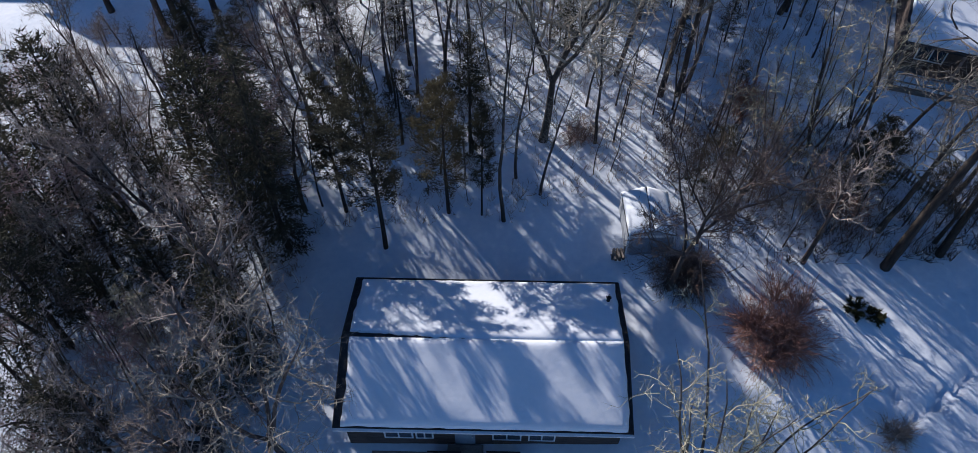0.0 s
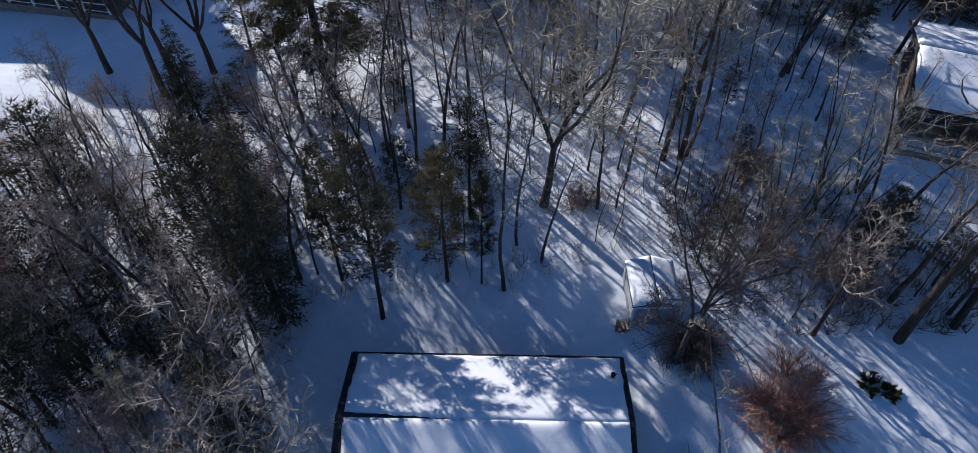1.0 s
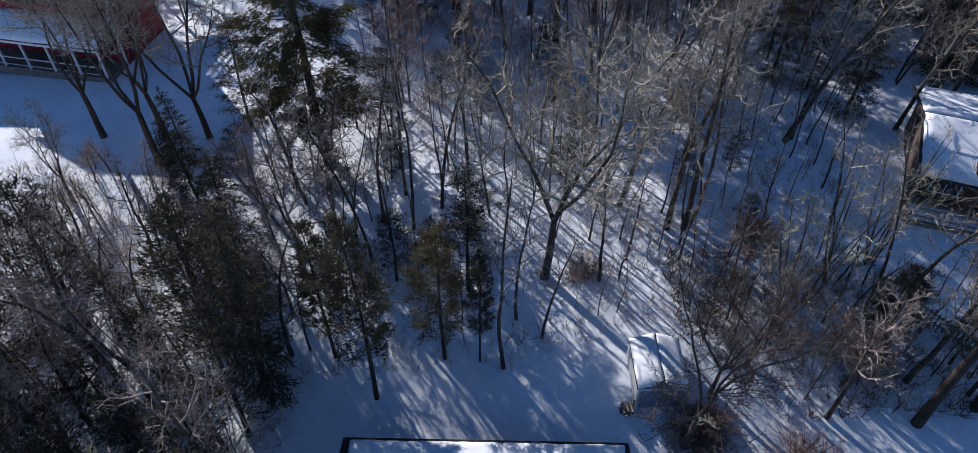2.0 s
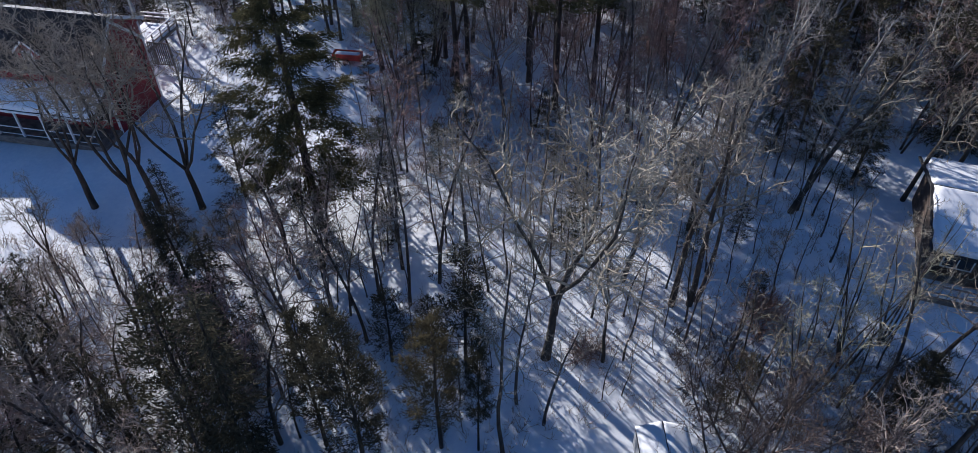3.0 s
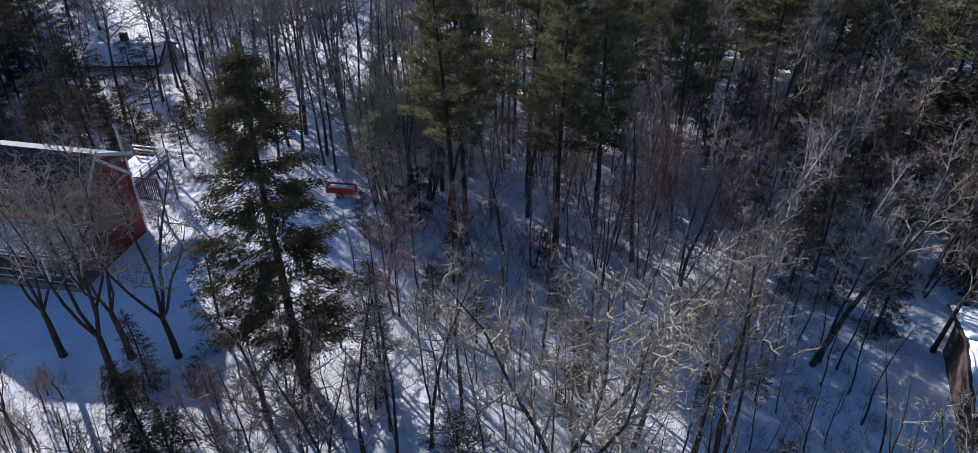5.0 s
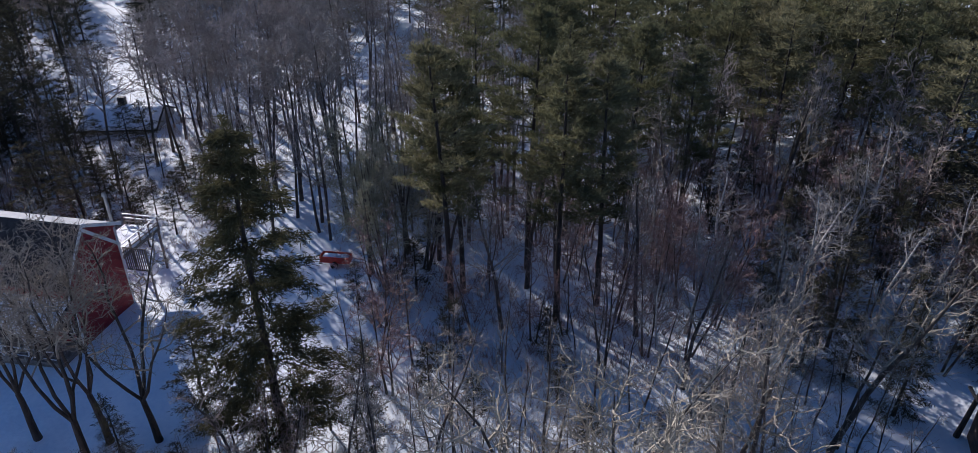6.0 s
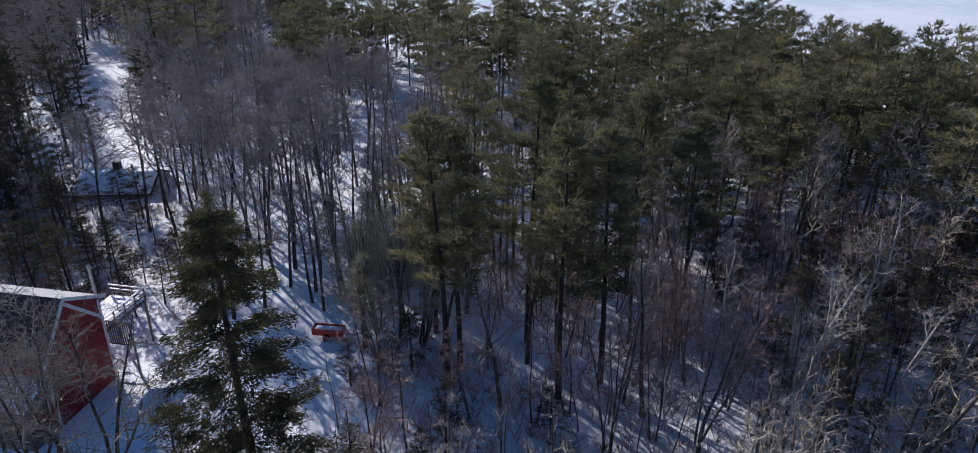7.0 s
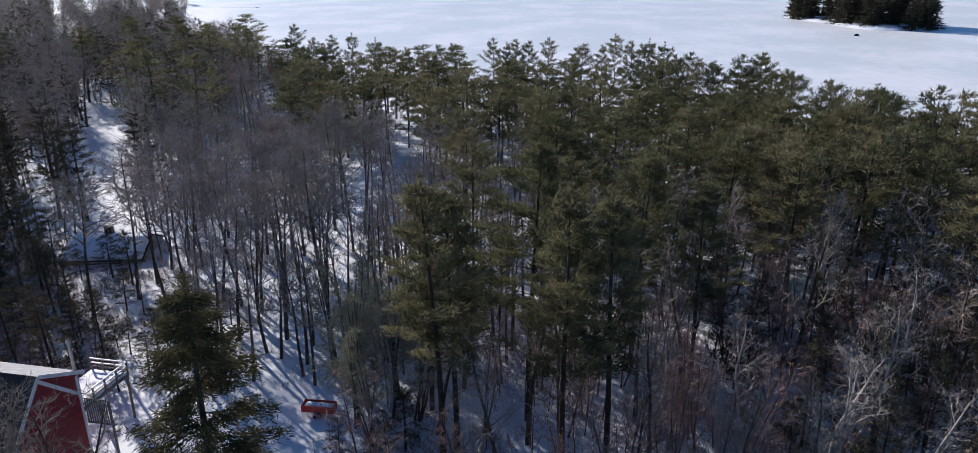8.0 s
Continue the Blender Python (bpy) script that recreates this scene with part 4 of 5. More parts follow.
for x, y, s, t in ((12.6, 24.6, 0.8, 50), (16.6, 25.0, 0.5, 160), (22.6, 22.8, 0.7, 220)):
    plant("bare_tree", THICK, x, y, s, t, "dense dark leafless tree on the slope", "tree", WOODS, tilt=(0, 2))
plant("tree_clump", CLUMPS[0], 14.9, 27.2, 0.9, 0, "many-stemmed leafless tree with pale lichened twigs", "tree", WOODS)
plant("tree_clump", CLUMPS[1], 17.9, 29.4, 0.82, 60, "many-stemmed leafless tree with pale lichened twigs", "tree", WOODS)
plant("tree_clump", CLUMPS[0], 20.5, 30.7, 0.8, 200, "many-stemmed leafless tree with pale lichened twigs", "tree", WOODS)
plant("elm_tree", ELM, 19.7, 21.4, 1.0, 250, "thick dark leafless trunk beside the yard", "tree", WOODS, tilt=(0, 1))
plant("elm_tree", ELM, 22.6, 22.1, 0.8, 20, "dark leafless trunk beside the yard", "tree", WOODS)
plant("hemlock_tree", HEMLOCKS[0], 22.3, 24.4, 0.32, 20, "low bushy dark evergreen beside the picket fence", "tree", WOODS, wide=1.3)
plant("hemlock_tree", NEAR_HEMLOCKS[1], 18.5, 25.0, 0.5, 90, "dark bushy young evergreen beside the picket fence", "tree", WOODS, wide=1.25)
plant("bare_tree", MAPLES[0], 18.9, 41.4, 1.0, 300, BARE, "tree", WOODS, tilt=(0, 4))
plant("bare_tree", SLIM[0], 19.4, 41.6, 1.0, 20, BARE, "tree", WOODS, tilt=(0, 6))
plant("bare_tree", SPREAD[1], -9.4, 12.4, 0.98, 80, "dark leaning leafless tree beside the bungalow", "tree", WOODS, tilt=(0, 3))
plant("tree_clump", CLUMPS[1], 8.8, 11.5, 1.0, 140, "many-stemmed tree with yellow-green lichened twigs by the house", "tree", WOODS)
plant("tree_clump", CLUMPS[0], 10.6, 11.2, 0.9, 20, "many-stemmed tree with yellow-green lichened twigs by the house", "tree", WOODS)
for x, y, h, i in ((0.6, 24.9, 13.8, 0), (2.6, 26.6, 10.4, 1), (1.3, 27.8, 11.0, 2), (-4.7, 34.7, 13, 0), (-3.1, 36.4, 14, 1), (-6.4, 35.2, 13.5, 2), (-5.4, 37.7, 14, 0), (-1.5, 38.7, 12, 1), (7.8, 39.7, 12, 2), (-6.9, 32.2, 12, 1)):
    plant("bare_tree", SLIM[i], x, y, h / 13, x * 50, "slim straight leafless tree in the snow", "tree", WOODS)
plant("spruce_tree", SPRUCE, -11.2, 42.0, 1.03, 0, "tall dark green spruce with ragged drooping limbs", "tree", WOODS)
for x, y, s in ((-51.5, 92.5, 0.42), (-48.6, 91.0, 0.34), (-45.4, 91.4, 0.3), (-42.2, 92.0, 0.42), (-54.0, 94.0, 0.55), (-39.0, 90.0, 0.5)):
    plant("hemlock_tree", HEMLOCKS[int(-x) % 3], x, y, s, x * 40, "low dark evergreen before the small cabin", "tree", WOODS, wide=1.4)
plant("spruce_tree", SPRUCES[0], -17.1, 45.5, 0.72, 0, "small thin spruce below the red house", "tree", WOODS)
plant("spruce_tree", SPRUCES[1], -20.6, 41.8, 0.5, 90, "young dark spruce at the lawn's edge", "tree", WOODS)
plant("spruce_tree", NEAR_SPRUCE, -10.9, 23.4, 1.0, 0, "tall narrow dark spruce at the edge of the yard", "tree", WOODS)
plant("spruce_tree", NEAR_SPRUCE, -16.4, 33.8, 0.74, 130, "young dark spruce below the snowy lawn", "tree", WOODS)
plant("hemlock_tree", NEAR_HEMLOCKS[0], -5.7, 23.4, 0.95, 70, "dense dark evergreen at the edge of the yard", "tree", WOODS, wide=0.85)
plant("hemlock_tree", NEAR_HEMLOCKS[1], -8.1, 25.8, 0.75, 140, "dense dark evergreen at the edge of the yard", "tree", WOODS, wide=0.85)
plant("hemlock_tree", OLIVE_HEMLOCK, -2.4, 25.5, 1.0, 30, "olive-brown young evergreen behind the bungalow", "tree", WOODS, wide=0.85)
plant("hemlock_tree", NEAR_HEMLOCKS[0], -0.6, 25.3, 0.62, 10, "slim dark young evergreen behind the bungalow", "tree", WOODS, wide=0.6)
for x, y, s in ((-2.5, 49.9, 0.42), (-7.5, 46.7, 0.4), (-6.5, 42.2, 0.42), (-3.6, 47.0, 0.34), (4.0, 50.1, 0.36), (-9.4, 44.6, 0.34), (-0.8, 44.6, 0.3), (14.4, 33.3, 0.24), (10.8, 26.2, 0.26), (12.2, 27.4, 0.3)):
    plant("hemlock_tree", HEMLOCKS[int(x) % 3], x, y, s, x * 33, "low bushy dark evergreen in the snow", "tree", WOODS, wide=1.3)
for x, y, s, t, lean in ((-22.4, 41.7, 1.38, 0, -3), (-22.8, 44.4, 1.2, 200, -2), (-19.8, 44.4, 1.15, 110, -2), (-27.6, 45.0, 1.2, 300, 0), (-27.2, 38.4, 0.6, 20, 0)):
    plant("bare_tree", SPREAD[int(t / 70) % 2], x, y, s, t, "leafless hardwood at the edge of the snowy lawn", "tree", WOODS, tilt=(0, lean))
for x, y, s, i in ((-2.7, 56.5, 0.93, 0), (-1.9, 58.8, 0.85, 1), (4.9, 54.8, 0.9, 1), (3.1, 61.8, 0.95, 0), (7.9, 56.2, 0.86, 1), (16.0, 66.2, 0.75, 1), (12.0, 70.0, 0.8, 0)):
    plant("pine_tree", BIG_PINES[i], x, y, s, x * 37, "tall pine with bare lower trunk and olive-green crown", "tree", WOODS)
for x, y, s, i in ((20.5, 53.3, 1.0, 0), (28.6, 51.9, 0.85, 1), (25.0, 50.7, 0.9, 0), (32.0, 53.7, 0.9, 1), (10.1, 55.7, 0.85, 1)):
    plant("birch_tree", BIRCHES[i], x, y, s, x * 77, "pale-barked leafless birch in the woods", "tree", WOODS, tilt=(0, 5))
for x, y, s, i in ((31.1, 47.6, 1.0, 0), (23.6, 44.0, 0.6, 1), (25.7, 48.3, 0.6, 2), (21.9, 47.0, 0.45, 0), (34.5, 49.2, 1.2, 2), (33.0, 55.2, 1.2, 0)):
    plant("spruce_tree", SPRUCES[i], x, y, s, x * 30, "dense dark spruce standing in snow", "tree", WOODS, wide=1.2)

for x, y, s in ((-9.5, 62.0, 0.95), (-6.8, 65.5, 1.0), (-10.8, 67.5, 1.0), (-7.8, 59.5, 0.85), (-5.0, 62.5, 0.9), (-12.8, 71.0, 1.0), (-8.6, 71.5, 1.0), (-4.6, 69.0, 0.95), (-5.4, 74.0, 1.0)):
    plant("tree_clump", LICHENED, x, y, s, x * 60, "many-stemmed leafless tree with pale lichened twigs", "tree", WOODS)

plant("pine_tree", PINES[1], 36.5, 67.5, 0.88, 40, "broad bushy pine with bright olive needles", "tree", WOODS, wide=1.25)

# ---- woods by stretches of the plan ----
TAKEN = [tuple(o.location[:2]) for o in scene.objects if o.parent is None and o.get("category") == "tree"]
CLEAR = ((-10, 14, 7, 24.4), (13.5, 26, 7, 21.7), (-50, -18, 43.5, 54), (-47, -10.5, 52, 67.5), (21, 40, 30, 42), (-52, -39.5, 94.5, 104.5), (5.9, 10.5, 21, 27))


def free(x, y, gap, low=False):
    if x < -0.66 * y - 12 or x > 0.58 * y + 18:
        return False
    if -0.47 * y - 4 < x < -0.455 * y + 2 and y > 95:      # the lane
        return False
    if any(a < x < b and c < y < d for a, b, c, d in CLEAR):
        return False
    if not low and x < -18 and 62 < y < 93 and 17.5 < 0.8 * x + 0.6 * y < 22:      # open snow behind the red house
        return False
    return all((x - a) ** 2 + (y - b) ** 2 > gap * gap for a, b in TAKEN)


def scatter(seed, n, x0, x1, y0, y1, gap, kinds, lo, hi, name, label, wide=1.0, group=WOODS, to_shore=False):
    rng = random.Random(seed)
    made = tries = 0
    while made < n and tries < n * 40:
        tries += 1
        x, y = rng.uniform(x0, x1), rng.uniform(y0, y1)
        if not free(x, y, gap, hi < 0.4) or (to_shore and y > shore(x) - 1.5):
            continue
        tall, size = kinds[made % len(kinds)], rng.uniform(lo, hi)
        if x < -15 and y < 44:      # low growth below the open lawn
            top = 17.0 - 0.95 * (y - 22)
            if top < 3:
                continue
            size = min(size, top / max(v.co.z for v in tall[0].vertices))
        TAKEN.append((x, y))
        plant(name, tall, x, y, size, rng.uniform(0, 360), label, "tree", group, (rng.uniform(-3, 3), rng.uniform(-3, 3)), wide * rng.uniform(0.9, 1.12))
        made += 1


THICKET = "leafless hardwood in a dense thicket"
scatter(1, 16, -24, -9.5, 12, 31, 1.7, HEMLOCKS + SPRUCES, 0.5, 0.95, "hemlock_tree", "dark shaggy evergreen in the thicket")
scatter(24, 8, -29, -11.5, 6, 20, 1.8, HEMLOCKS + SPRUCES, 0.4, 0.75, "hemlock_tree", "dark shaggy evergreen in the thicket", wide=1.25)
scatter(33, 12, -33, -18, 19, 34, 1.3, THICKETS, 0.5, 0.8, "bare_tree", THICKET)
scatter(20, 20, -29, -11, 7, 21, 1.2, THICKETS + REDDISH, 0.6, 0.95, "bare_tree", THICKET)
scatter(2, 42, -37, -9, 8, 41, 1.4, THICKETS + REDDISH, 0.65, 1.05, "bare_tree", THICKET)
scatter(21, 8, 12, 28, 21.8, 37, 1.6, MAPLES + SLIM, 0.55, 0.9, "bare_tree", BARE)
scatter(26, 7, -10.5, -1, 29.5, 41, 1.2, HEMLOCKS, 0.22, 0.5, "hemlock_tree", "small dark evergreen among slim stems", wide=1.3)
scatter(28, 8, 3, 16, 36, 46, 1.5, HEMLOCKS, 0.22, 0.45, "hemlock_tree", "small dark evergreen among slim stems", wide=1.3)
scatter(27, 30, 20, 54, 45, 74, 2.0, HEMLOCKS, 0.5, 0.9, "hemlock_tree", "dark evergreen at the edge of the pines")
scatter(29, 26, -10, 8, 30, 46, 0.8, SAPLINGS, 0.8, 1.5, "sapling", "thin leafless sapling in open snow", group="saplings")
scatter(3, 40, -33, -8, 9, 43, 0.9, SAPLINGS, 0.7, 1.5, "sapling", "thin leafless sapling in the thicket", group="saplings")
scatter(4, 76, -7.5, 22, 25, 46, 0.8, SAPLINGS, 0.4, 1.15, "sapling", "thin leafless sapling in open snow", group="saplings")
scatter(5, 15, -7.5, 21, 35, 47, 2.4, MAPLES + SLIM, 0.75, 1.0, "bare_tree", BARE)
for x, y, s, i in ((13.5, 52.5, 0.9, 2), (17.0, 56.0, 1.0, 1), (24.0, 55.0, 1.0, 2), (11.0, 48.5, 0.8, 0), (34.5, 53.0, 0.9, 2), (30.4, 50.4, 0.95, 0), (18.8, 50.3, 1.05, 2), (27.0, 58.5, 1.0, 0)):
    TAKEN.append((x, y))
    plant("birch_tree", BIRCHES[i], x, y, s, x * 77, "pale-barked leafless birch in the woods", "tree", WOODS, tilt=(0, -4))
scatter(23, 26, 14, 46, 48, 70, 2.0, HEMLOCKS + SPRUCES, 0.4, 0.75, "hemlock_tree", "dark young evergreen under the hardwoods")
scatter(6, 34, -9, 44, 47, 68, 1.6, MAPLES + REDDISH + REDDISH, 0.7, 1.0, "bare_tree", BARE)
scatter(7, 50, 2, 44, 49, 74, 1.6, REDDISH, 0.7, 1.05, "bare_tree", "leafless tree with fine reddish twigs")
scatter(8, 34, -11, 42, 45, 66, 1.0, SAPLINGS, 0.6, 1.4, "sapling", "thin leafless sapling in the woods", group="saplings")
rng = random.Random(31)
for i in range(20):         # brush and young evergreens where the lawn ends
    x, y = rng.uniform(-28, -16), rng.uniform(36, 41.5)
    kinds = HEMLOCKS if i % 7 < 1 else THICKETS
    plant("hemlock_tree" if i % 7 < 1 else "bare_tree", kinds[i % 3], x, y, rng.uniform(0.22, 0.36), rng.uniform(0, 360), "low tangled growth at the edge of the lawn", "tree", WOODS, wide=1.25)
    TAKEN.append((x, y))
scatter(9, 46, -38, -13, 76, 116, 1.8, GROVE, 0.95, 1.15, "bare_tree", "tall leafless hardwood in a grey grove")
for x, y, h in ((-50, 210, 21), (-39, 183, 19.5), (-37, 193, 19.5), (-34, 201, 19.5), (-25, 184, 19.5), (-16, 159, 19.5), (-8, 171, 19.5), (1, 187, 19.5), (6, 184, 19.5), (13, 184, 20), (15, 147, 19.5), (27, 178, 21.3), (34, 175, 20.5), (36, 173, 20), (35, 142, 19.5), (3.7, 186, 18.7), (8.3, 182, 19.3), (23.5, 175, 19.1), (29.5, 172, 20.2), (33.5, 150, 19.2), (36, 152, 19.5), (37.7, 140, 19), (44.7, 128, 18.8)):
    TAKEN.append((x, y))
    plant("pine_tree", PINES[int(abs(x * 7 + y)) % 4], x, y, h / 18, x * 91, "tall lakeside pine with layered open crown", "tree", WOODS, wide=0.62)
for x, y, h in ((44, 146, 19.5), (47, 146, 19.5), (42, 118, 19.5), (42, 106, 19.5), (38, 92, 19.5), (42, 94, 19.5), (48, 94, 19.5), (47, 89, 19.5), (33, 178, 19), (20, 180, 19), (-12, 186, 18), (52, 160, 19)):
    TAKEN.append((x, y))
    plant("pine_tree", PINES[int(abs(x * 7 + y)) % 4], x, y, h / 18, x * 91, "tall lakeside pine with layered open crown", "tree", WOODS, wide=0.85)
scatter(30, 26, -50, -24, 68, 86, 1.6, HEMLOCKS, 0.22, 0.36, "hemlock_tree", "low dark growth behind the red house", wide=1.3)
scatter(36, 26, -52, -26, 68, 84, 1.2, THICKETS, 0.3, 0.5, "bare_tree", "low leafless thicket behind the red house")
scatter(14, 24, -58, -32, 68, 82, 1.7, HEMLOCKS, 0.5, 0.8, "hemlock_tree", "low dark evergreen behind the red house")
scatter(25, 15, -64, -44, 76, 96, 1.7, HEMLOCKS, 0.6, 0.95, "hemlock_tree", "dark evergreen behind the red house")
for x, y, s in ((-54.5, 110.5, 1.1), (-58.5, 111.0, 1.2), (-60.5, 106.0, 1.05), (-62.0, 100.0, 1.0), (-59.0, 95.5, 0.8)):
    TAKEN.append((x, y))
    plant("hemlock_tree", HEMLOCKS[int(-x) % 3], x, y, s, x * 50, "tall dark evergreen behind the small cabin", "tree", WOODS, wide=1.1)
scatter(31, 14, -88, -50, 82, 128, 2.4, HEMLOCKS, 0.8, 1.15, "hemlock_tree", "tall dark evergreen beside the snowy lane")
scatter(34, 40, -66, -30, 70, 112, 1.4, THICKETS + SLIM, 0.55, 0.9, "bare_tree", "leafless tangled hardwood behind the red house")
scatter(35, 8, -66, -32, 72, 96, 1.4, HEMLOCKS, 0.5, 0.8, "hemlock_tree", "dark evergreen behind the red house")
scatter(37, 9, -13, -2, 57, 76, 1.6, HEMLOCKS, 0.25, 0.5, "hemlock_tree", "low dark evergreen under the hardwoods", wide=1.2)
scatter(38, 26, -14, 6, 82, 125, 2.2, FAR_BARE, 0.7, 0.95, "bare_tree", "leafless hardwood among the pines", wide=1.2)
scatter(39, 22, 10.5, 25, 21.8, 31, 0.9, SAPLINGS, 0.5, 1.1, "sapling", "thin leafless sapling on the slope", group="saplings")
scatter(16, 28, -24, -4, 66, 86, 2.0, FAR_BARE, 0.7, 0.9, "bare_tree", "leafless hardwood among the pines")
scatter(10, 74, -3, 66, 76, 130, 3.0, PINES, 0.75, 1.0, "pine_tree", "olive-green pine in a dense evergreen wood", to_shore=True, wide=1.1)
scatter(22, 54, -40, 51, 125, 205, 3.6, FAR_PINES, 0.8, 1.0, "pine_tree", "olive-green pine in a dense evergreen wood", to_shore=True, wide=1.2)
scatter(11, 40, -24, 60, 66, 120, 2.4, FAR_BARE, 0.6, 0.85, "bare_tree", "leafless hardwood among the pines", to_shore=True)
scatter(12, 34, -150, -38, 95, 280, 3.2, FAR_PINES, 0.8, 1.1, "pine_tree", "dark evergreen in the far woods", to_shore=True, wide=1.15)
scatter(13, 90, -150, -30, 80, 280, 3.0, FAR_BARE, 0.8, 1.1, "bare_tree", "leafless hardwood in the far woods", to_shore=True, wide=1.3)
scatter(15, 10, 22, 46, 12, 47, 3.0, MAPLES, 0.6, 0.9, "bare_tree", "leafless hardwood near the brown bungalow")
scatter(17, 54, -8, 46, 66, 84, 2.2, FAR_BARE + REDDISH, 0.7, 0.9, "bare_tree", "leafless hardwood among the pines")

# ---- island in the lake ----
LOBES = ((214, 497, 27, 38), (220, 443, 27, 27))
for cx, cy, ax, ay in LOBES:
    mound = Shape()
    ring = 28
    rows = [(1.0, -3.12), (0.97, -2.7), (0.8, -1.8), (0.45, -1.1)]
    mound.add([(cx + ax * f * (1 + 0.12 * math.sin(3 * a + 1)) * math.cos(a), cy + ay * f * (1 + 0.12 * math.sin(2 * a)) * math.sin(a), z) for f, z in rows for a in [6.2832 * i / ring for i in range(ring)]] + [(cx, cy, -0.9)],
              [(j * ring + i, j * ring + (i + 1) % ring, (j + 1) * ring + (i + 1) % ring, (j + 1) * ring + i) for j in range(3) for i in range(ring)] + [(3 * ring + i, 3 * ring + (i + 1) % ring, 4 * ring) for i in range(ring)])
    tagged(part("island_ground", mound, SNOW, None, smooth=True), "small snow-covered island in the frozen lake", "island", kind="structure")
rng = random.Random(77)
for i in range(96):
    cx, cy, ax, ay = LOBES[i % 2]
    a, f = rng.uniform(0, 6.2832), math.sqrt(rng.random()) * 0.96
    plant("spruce_tree", ISLAND_SPRUCES[i % 3], cx + ax * f * math.cos(a), cy + ay * f * math.sin(a), rng.uniform(1.0, 1.7), rng.uniform(0, 360), "dark evergreen crowded on the small lake island", "tree", "island trees", wide=1.2, z=-2.9 + 1.4 * (1 - f))


rock = Shape()
rock.add([(1.3 * f * (1 + 0.15 * math.sin(2 * a)) * math.cos(a), 1.0 * f * math.sin(a), z) for f, z in ((1.0, 0.0), (0.85, 0.6), (0.5, 1.0)) for a in [6.2832 * i / 9 for i in range(9)]] + [(0, 0, 1.1)],
         [(j * 9 + i, j * 9 + (i + 1) % 9, (j + 1) * 9 + (i + 1) % 9, (j + 1) * 9 + i) for j in range(2) for i in range(9)] + [(18 + i, 18 + (i + 1) % 9, 27) for i in range(9)])
boulder = thing("boulder", pose(180.0, 391.0, -3.05), "small dark boulder standing out of the lake ice", "boulder")
part("stone", rock, DARK, boulder)


# ---- shrubs and undergrowth ----
def cane_bush(name, x, y, r, h, n, mat, label, seed, loose=0.33):
    """A bush of bare canes that arch outwards from several roots."""
    rng = random.Random(seed)
    b = thing(name, pose(x, y, ground_z(x, y) - 0.05), label, "bush")
    s, fine = Shape(), Shape()
    roots = [Vector((rng.gauss(0, loose) * r, rng.gauss(0, loose) * r, 0)) for i in range(9)]
    for i in range(n):
        p = rng.choice(roots) + Vector((rng.uniform(-0.15, 0.15), rng.uniform(-0.15, 0.15), 0))
        a, o = rng.uniform(0, 6.2832), rng.uniform(0.1, 1.2)
        d = Vector((math.cos(a) * o, math.sin(a) * o, 1.3 - 0.5 * o)) + p * (0.5 / r)
        ln = h * rng.uniform(0.35, 1.0)
        pts = bend(rng, p, d, ln, 4, 0.3, -0.34 * o)
        s.tube(pts, [0.014, 0.012, 0.010, 0.008, 0], 3)
        for q in range(9):
            e, dd = along(pts, rng.uniform(0.3, 0.98))
            fine.blade(e, e + side_way(rng, dd, rng.random() * 6.28, rng.uniform(15, 55)) * rng.uniform(0.25, 0.7), 0.011, Vector((rng.uniform(-1, 1), rng.uniform(-1, 1), 1)))
    part("brush", s, mat, b)
    part("tip_growth", fine, mat, b)
    return b


cane_bush("cane_bush", 13.7, 17.8, 2.7, 2.9, 900, CANE, "broad red-brown bush of bare arching canes", 1, 0.3)
cane_bush("cane_bush", 14.8, 33.1, 1.0, 2.4, 260, CANE, "reddish bush of bare twigs on the slope", 2)
cane_bush("cane_bush", 5.0, 30.8, 1.2, 1.2, 160, TWIG_RED, "low brown thicket of bare twigs", 3)
cane_bush("cane_bush", 18.3, 24.9, 1.1, 2.4, 300, CANE, "dark reddish bush beside the picket fence", 4)
cane_bush("cane_bush", 9.7, 21.5, 1.15, 2.1, 560, TWIG_DARK, "dark tangled bush at the foot of the tree", 5)
cane_bush("cane_bush", 17.9, 12.9, 0.9, 0.9, 160, TWIG, "low dry bush in trodden snow", 7)


def evergreen_shrub(x, y, r, h, label, seed):
    rng = random.Random(seed)
    b = thing("evergreen_shrub", pose(x, y, ground_z(x, y)), label, "shrub")
    stems, leaves = Shape(), Shape()
    for i in range(26):
        a = rng.uniform(0, 6.2832)
        pts = bend(rng, (0, 0, -0.1), (math.cos(a), math.sin(a), rng.uniform(0.2, 1.4)), r * rng.uniform(0.6, 1.1), 3, 0.15, 0.0)
        stems.tube(pts, [0.03, 0.02, 0.015, 0], 3)
        for q in range(16):
            p, d = along(pts, rng.uniform(0.3, 1.0))
            spray(rng, leaves, p, side_way(rng, d, rng.random() * 6.28, 50), 0.22, 0.03, 0)
    part("stems", stems, BARK, b)
    part("foliage", leaves, NEEDLE, b)


evergreen_shrub(17.6, 19.1, 0.75, 0.8, "small dark evergreen shrub standing in snow", 1)
evergreen_shrub(18.5, 18.8, 0.6, 0.6, "small dark evergreen shrub standing in snow", 2)


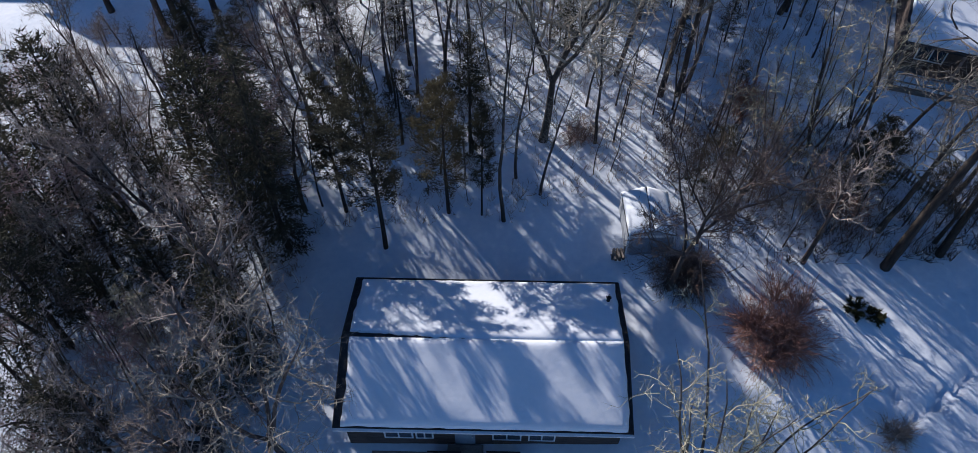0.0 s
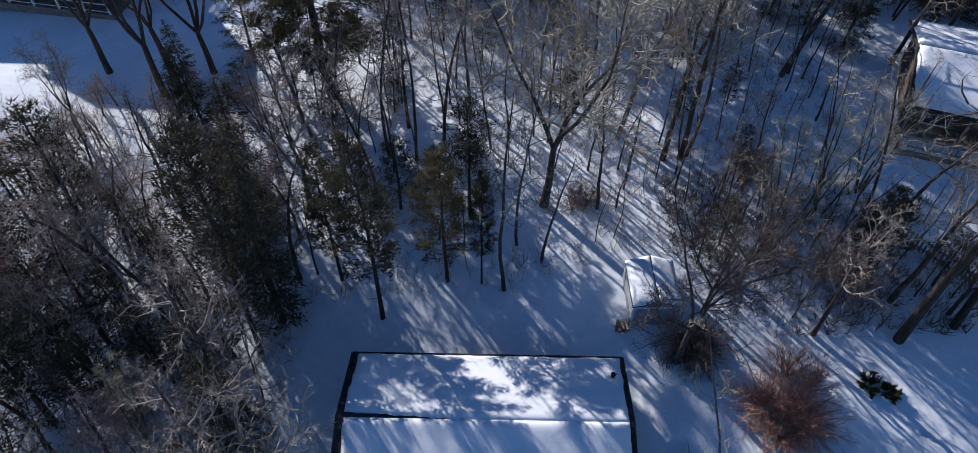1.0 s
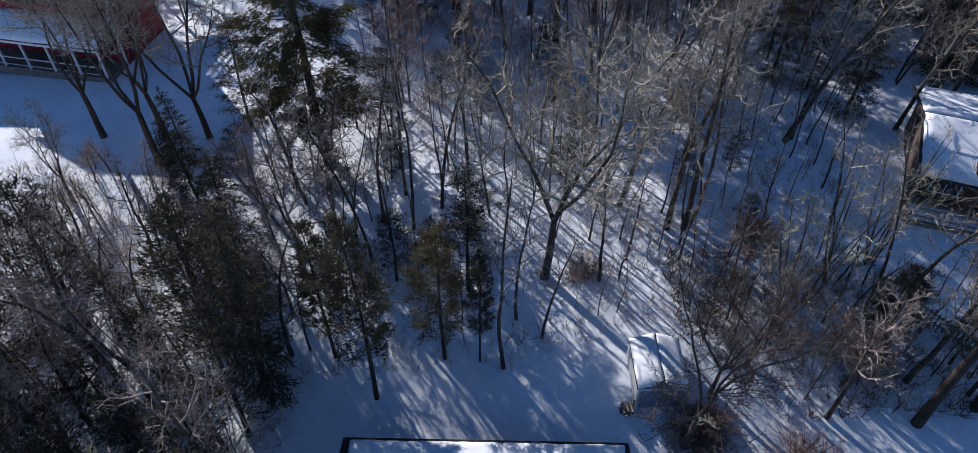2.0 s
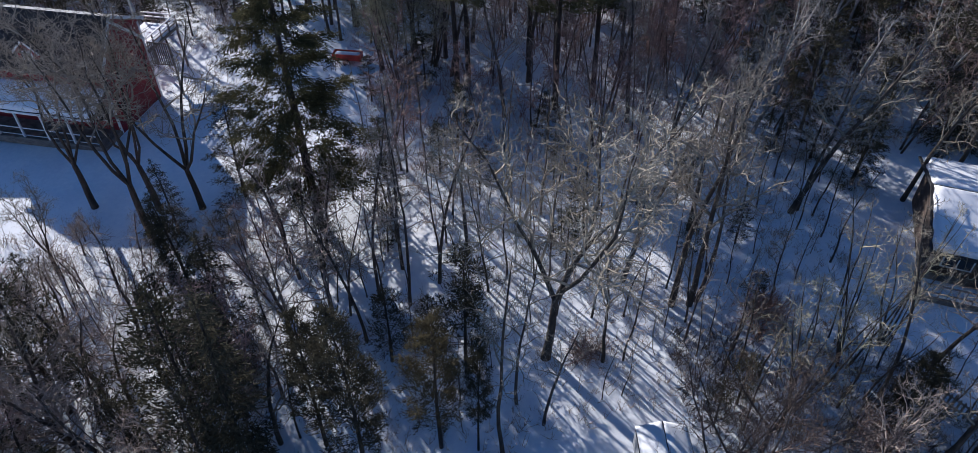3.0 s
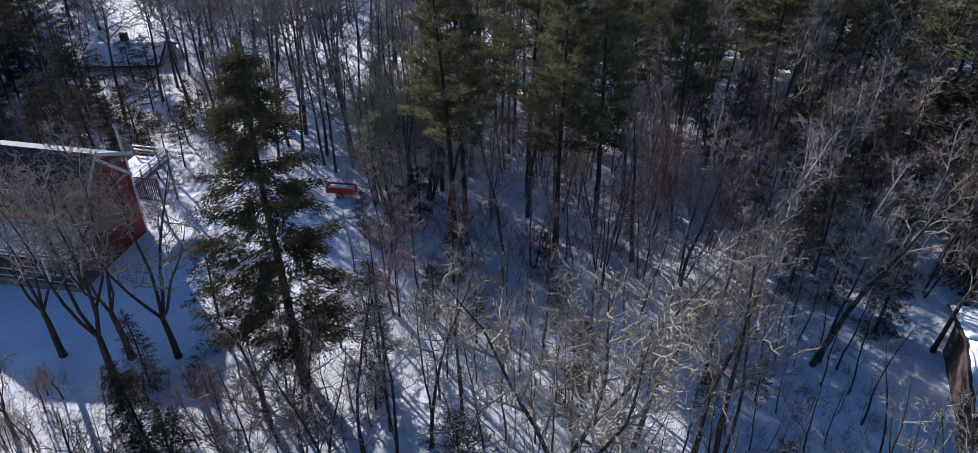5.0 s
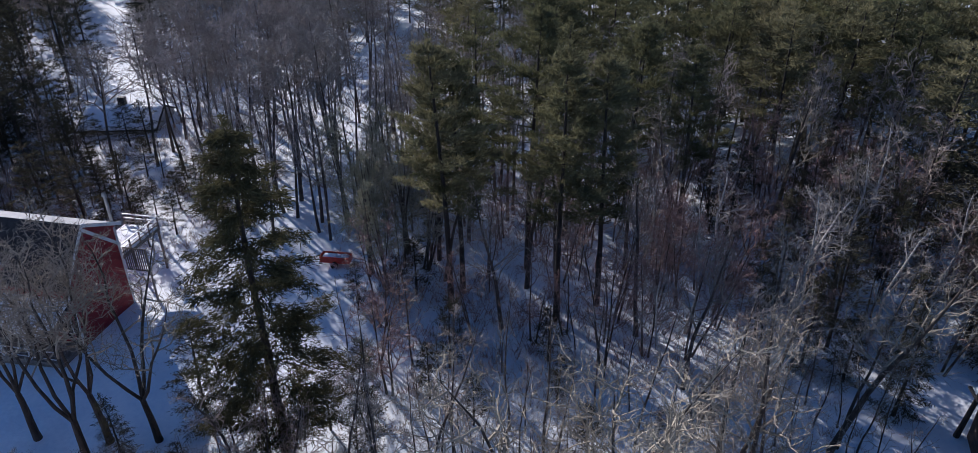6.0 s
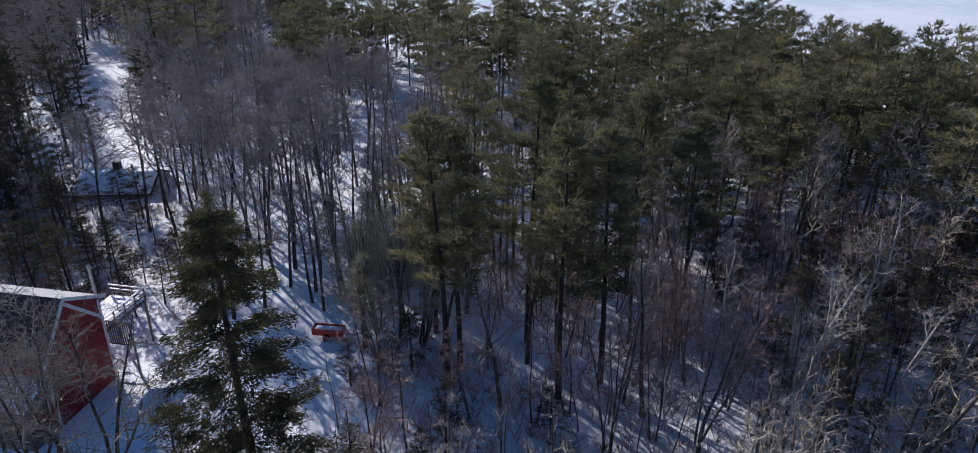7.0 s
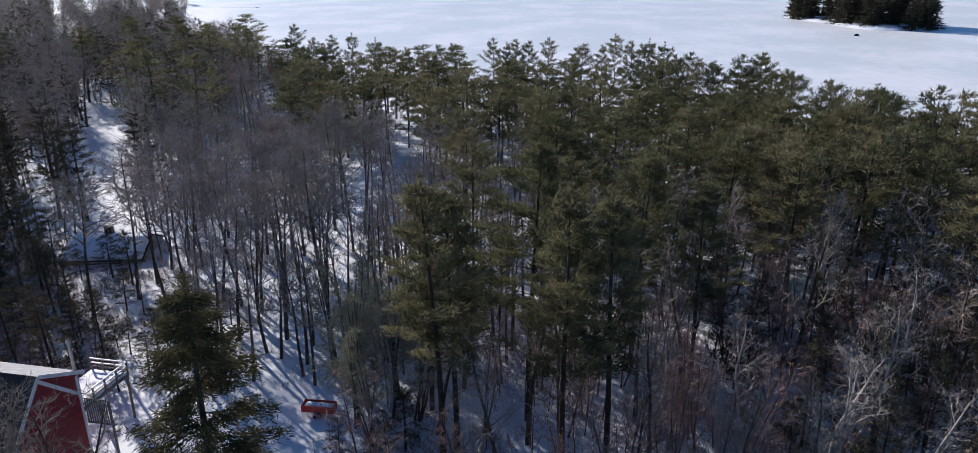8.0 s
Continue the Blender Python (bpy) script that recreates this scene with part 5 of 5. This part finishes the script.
def undergrowth(name, seed, n, x0, x1, y0, y1, h, mat, label):
    rng = random.Random(seed)
    s = Shape()
    for i in range(n):
        x, y = rng.uniform(x0, x1), rng.uniform(y0, y1)
        if any(a < x < b and c < y < d for a, b, c, d in CLEAR) or noise.noise(Vector((x * 0.15, y * 0.15, seed))) < -0.15:
            continue
        o = Vector((x, y, ground_z(x, y) - 0.1))
        for k in range(rng.randint(2, 6)):
            e = o + Vector((rng.uniform(-0.5, 0.5), rng.uniform(-0.5, 0.5), rng.uniform(0.4, 1))) * h * rng.uniform(0.5, 1.3)
            s.blade(o, e, 0.012 + 0.006 * h, Vector((rng.uniform(-1, 1), rng.uniform(-1, 1), 0.1)))
            for q in range(3):
                f = o.lerp(e, rng.uniform(0.3, 0.9))
                s.blade(f, f + Vector((rng.uniform(-0.5, 0.5), rng.uniform(-0.5, 0.5), rng.uniform(0, 0.6))) * h * 0.4, 0.006 + 0.004 * h, Vector((rng.uniform(-1, 1), rng.uniform(-1, 1), 1)))
    tagged(part(name, s, mat), label, "undergrowth", kind="stuff")


undergrowth("undergrowth", 1, 2600, -35, -8, 8, 43, 1.5, TWIG_BROWN, "tangled leafless brush on the thicket floor")
undergrowth("undergrowth", 2, 2300, -8, 25, 24.7, 48, 1.1, TWIG, "scattered thin brush poking through the snow")
undergrowth("undergrowth", 3, 4600, -13, 50, 47, 82, 2.0, TWIG_RED, "reddish leafless brush under the trees")
undergrowth("undergrowth", 5, 3600, -66, -22, 67.5, 100, 1.7, TWIG_BROWN, "dense brown brush behind the red house")
undergrowth("undergrowth", 6, 1500, 9.5, 26, 20.5, 32, 1.3, TWIG_DARK, "thin dark brush on the slope beside the yard")
undergrowth("undergrowth", 4, 1700, -64, -11, 66, 110, 1.5, TWIG, "thin leafless brush under the trees")


def far_woods(name, seed, n, x0, x1, y0, y1, twig=0.05):
    """Distant trees, too far to tell apart: trunks, fans of twigs and tufted cones in one mesh."""
    rng = random.Random(seed)
    bare, green = Shape(), Shape()
    for i in range(n):
        x, y = rng.uniform(x0, x1), rng.uniform(y0, y1)
        if y > shore(x) - 2 or x < -0.66 * y - 25 or (y > 300 and x > -0.385 * y) or (-0.475 * y - 6 < x < -0.45 * y + 3 and y < 200):
            continue
        z, h = ground_z(x, y), rng.uniform(11, 17)
        o = Vector((x, y, z))
        if rng.random() < 0.36:
            for k in range(110):
                f = rng.random()
                a, r = rng.uniform(0, 6.2832), h * 0.24 * (1 - f) ** 0.7 * rng.uniform(0.3, 1)
                p = o + Vector((math.cos(a) * r, math.sin(a) * r, h * (0.2 + 0.8 * f)))
                green.blade(p, p + Vector((math.cos(a), math.sin(a), rng.uniform(-0.2, 0.7))) * rng.uniform(0.9, 1.7), 0.2, Vector((rng.uniform(-1, 1), rng.uniform(-1, 1), 1)))
            bare.tube([o, o + Vector((0, 0, h))], [0.18, 0], 4)
        else:
            bare.tube([o, o + Vector((0, 0, h))], [0.16, 0], 4)
            for k in range(130):
                f = rng.uniform(0.4, 0.95)
                a, ln = rng.uniform(0, 6.2832), h * rng.uniform(0.08, 0.3) * (1.15 - f)
                p = o + Vector((rng.gauss(0, 1) * h * 0.08, rng.gauss(0, 1) * h * 0.08, h * f))
                bare.blade(p, p + Vector((math.cos(a), math.sin(a), rng.uniform(0.6, 2.0))).normalized() * ln * 2, twig, Vector((rng.uniform(-1, 1), rng.uniform(-1, 1), 0.2)))
    tagged(part(name, bare, TWIG), "distant leafless grey-brown woods", "woods", kind="stuff")
    tagged(part(name, green, NEEDLE_DARK), "distant dark evergreen woods", "woods", kind="stuff")


far_woods("far_woods", 5, 620, -240, -45, 110, 420)
far_woods("far_woods", 7, 560, -150, -52, 118, 245)
far_woods("far_woods", 6, 620, -460, -120, 380, 740, 0.16)
far_woods("far_woods", 8, 420, -270, -90, 230, 400, 0.11)


# ---- heap under a tarpaulin ----
heap = thing("covered_heap", pose(-13.5, 12.8, ground_z(-13.5, 12.8) - 0.05), "rounded heap under a dark tarpaulin in the snow", "heap")
cover = Shape()
ring = 30
rows = [(1.0, 0.0), (1.0, 0.25), (0.93, 0.62), (0.78, 0.98), (0.52, 1.24), (0.25, 1.36)]
cover.add([(1.25 * f * (1 + 0.07 * math.sin(7 * a + j)) * math.cos(a), 1.05 * f * (1 + 0.06 * math.sin(5 * a - j)) * math.sin(a), z + 0.05 * math.sin(4 * a + 2 * j)) for j, (f, z) in enumerate(rows) for a in [6.2832 * i / ring for i in range(ring)]] + [(0, 0, 1.4)],
          [(j * ring + i, j * ring + (i + 1) % ring, (j + 1) * ring + (i + 1) % ring, (j + 1) * ring + i) for j in range(5) for i in range(ring)] + [(5 * ring + i, 5 * ring + (i + 1) % ring, 6 * ring) for i in range(ring)])
part("tarpaulin", cover, DARK, heap, smooth=True)
part("snow_cap", Shape().tube([(-0.5, 0.1, 1.22), (-0.2, 0.15, 1.38), (0.2, 0.05, 1.38), (0.5, 0.0, 1.22)], [0.12, 0.2, 0.18, 0.1], 8, tip=False), ROOF_SNOW, heap, smooth=True)
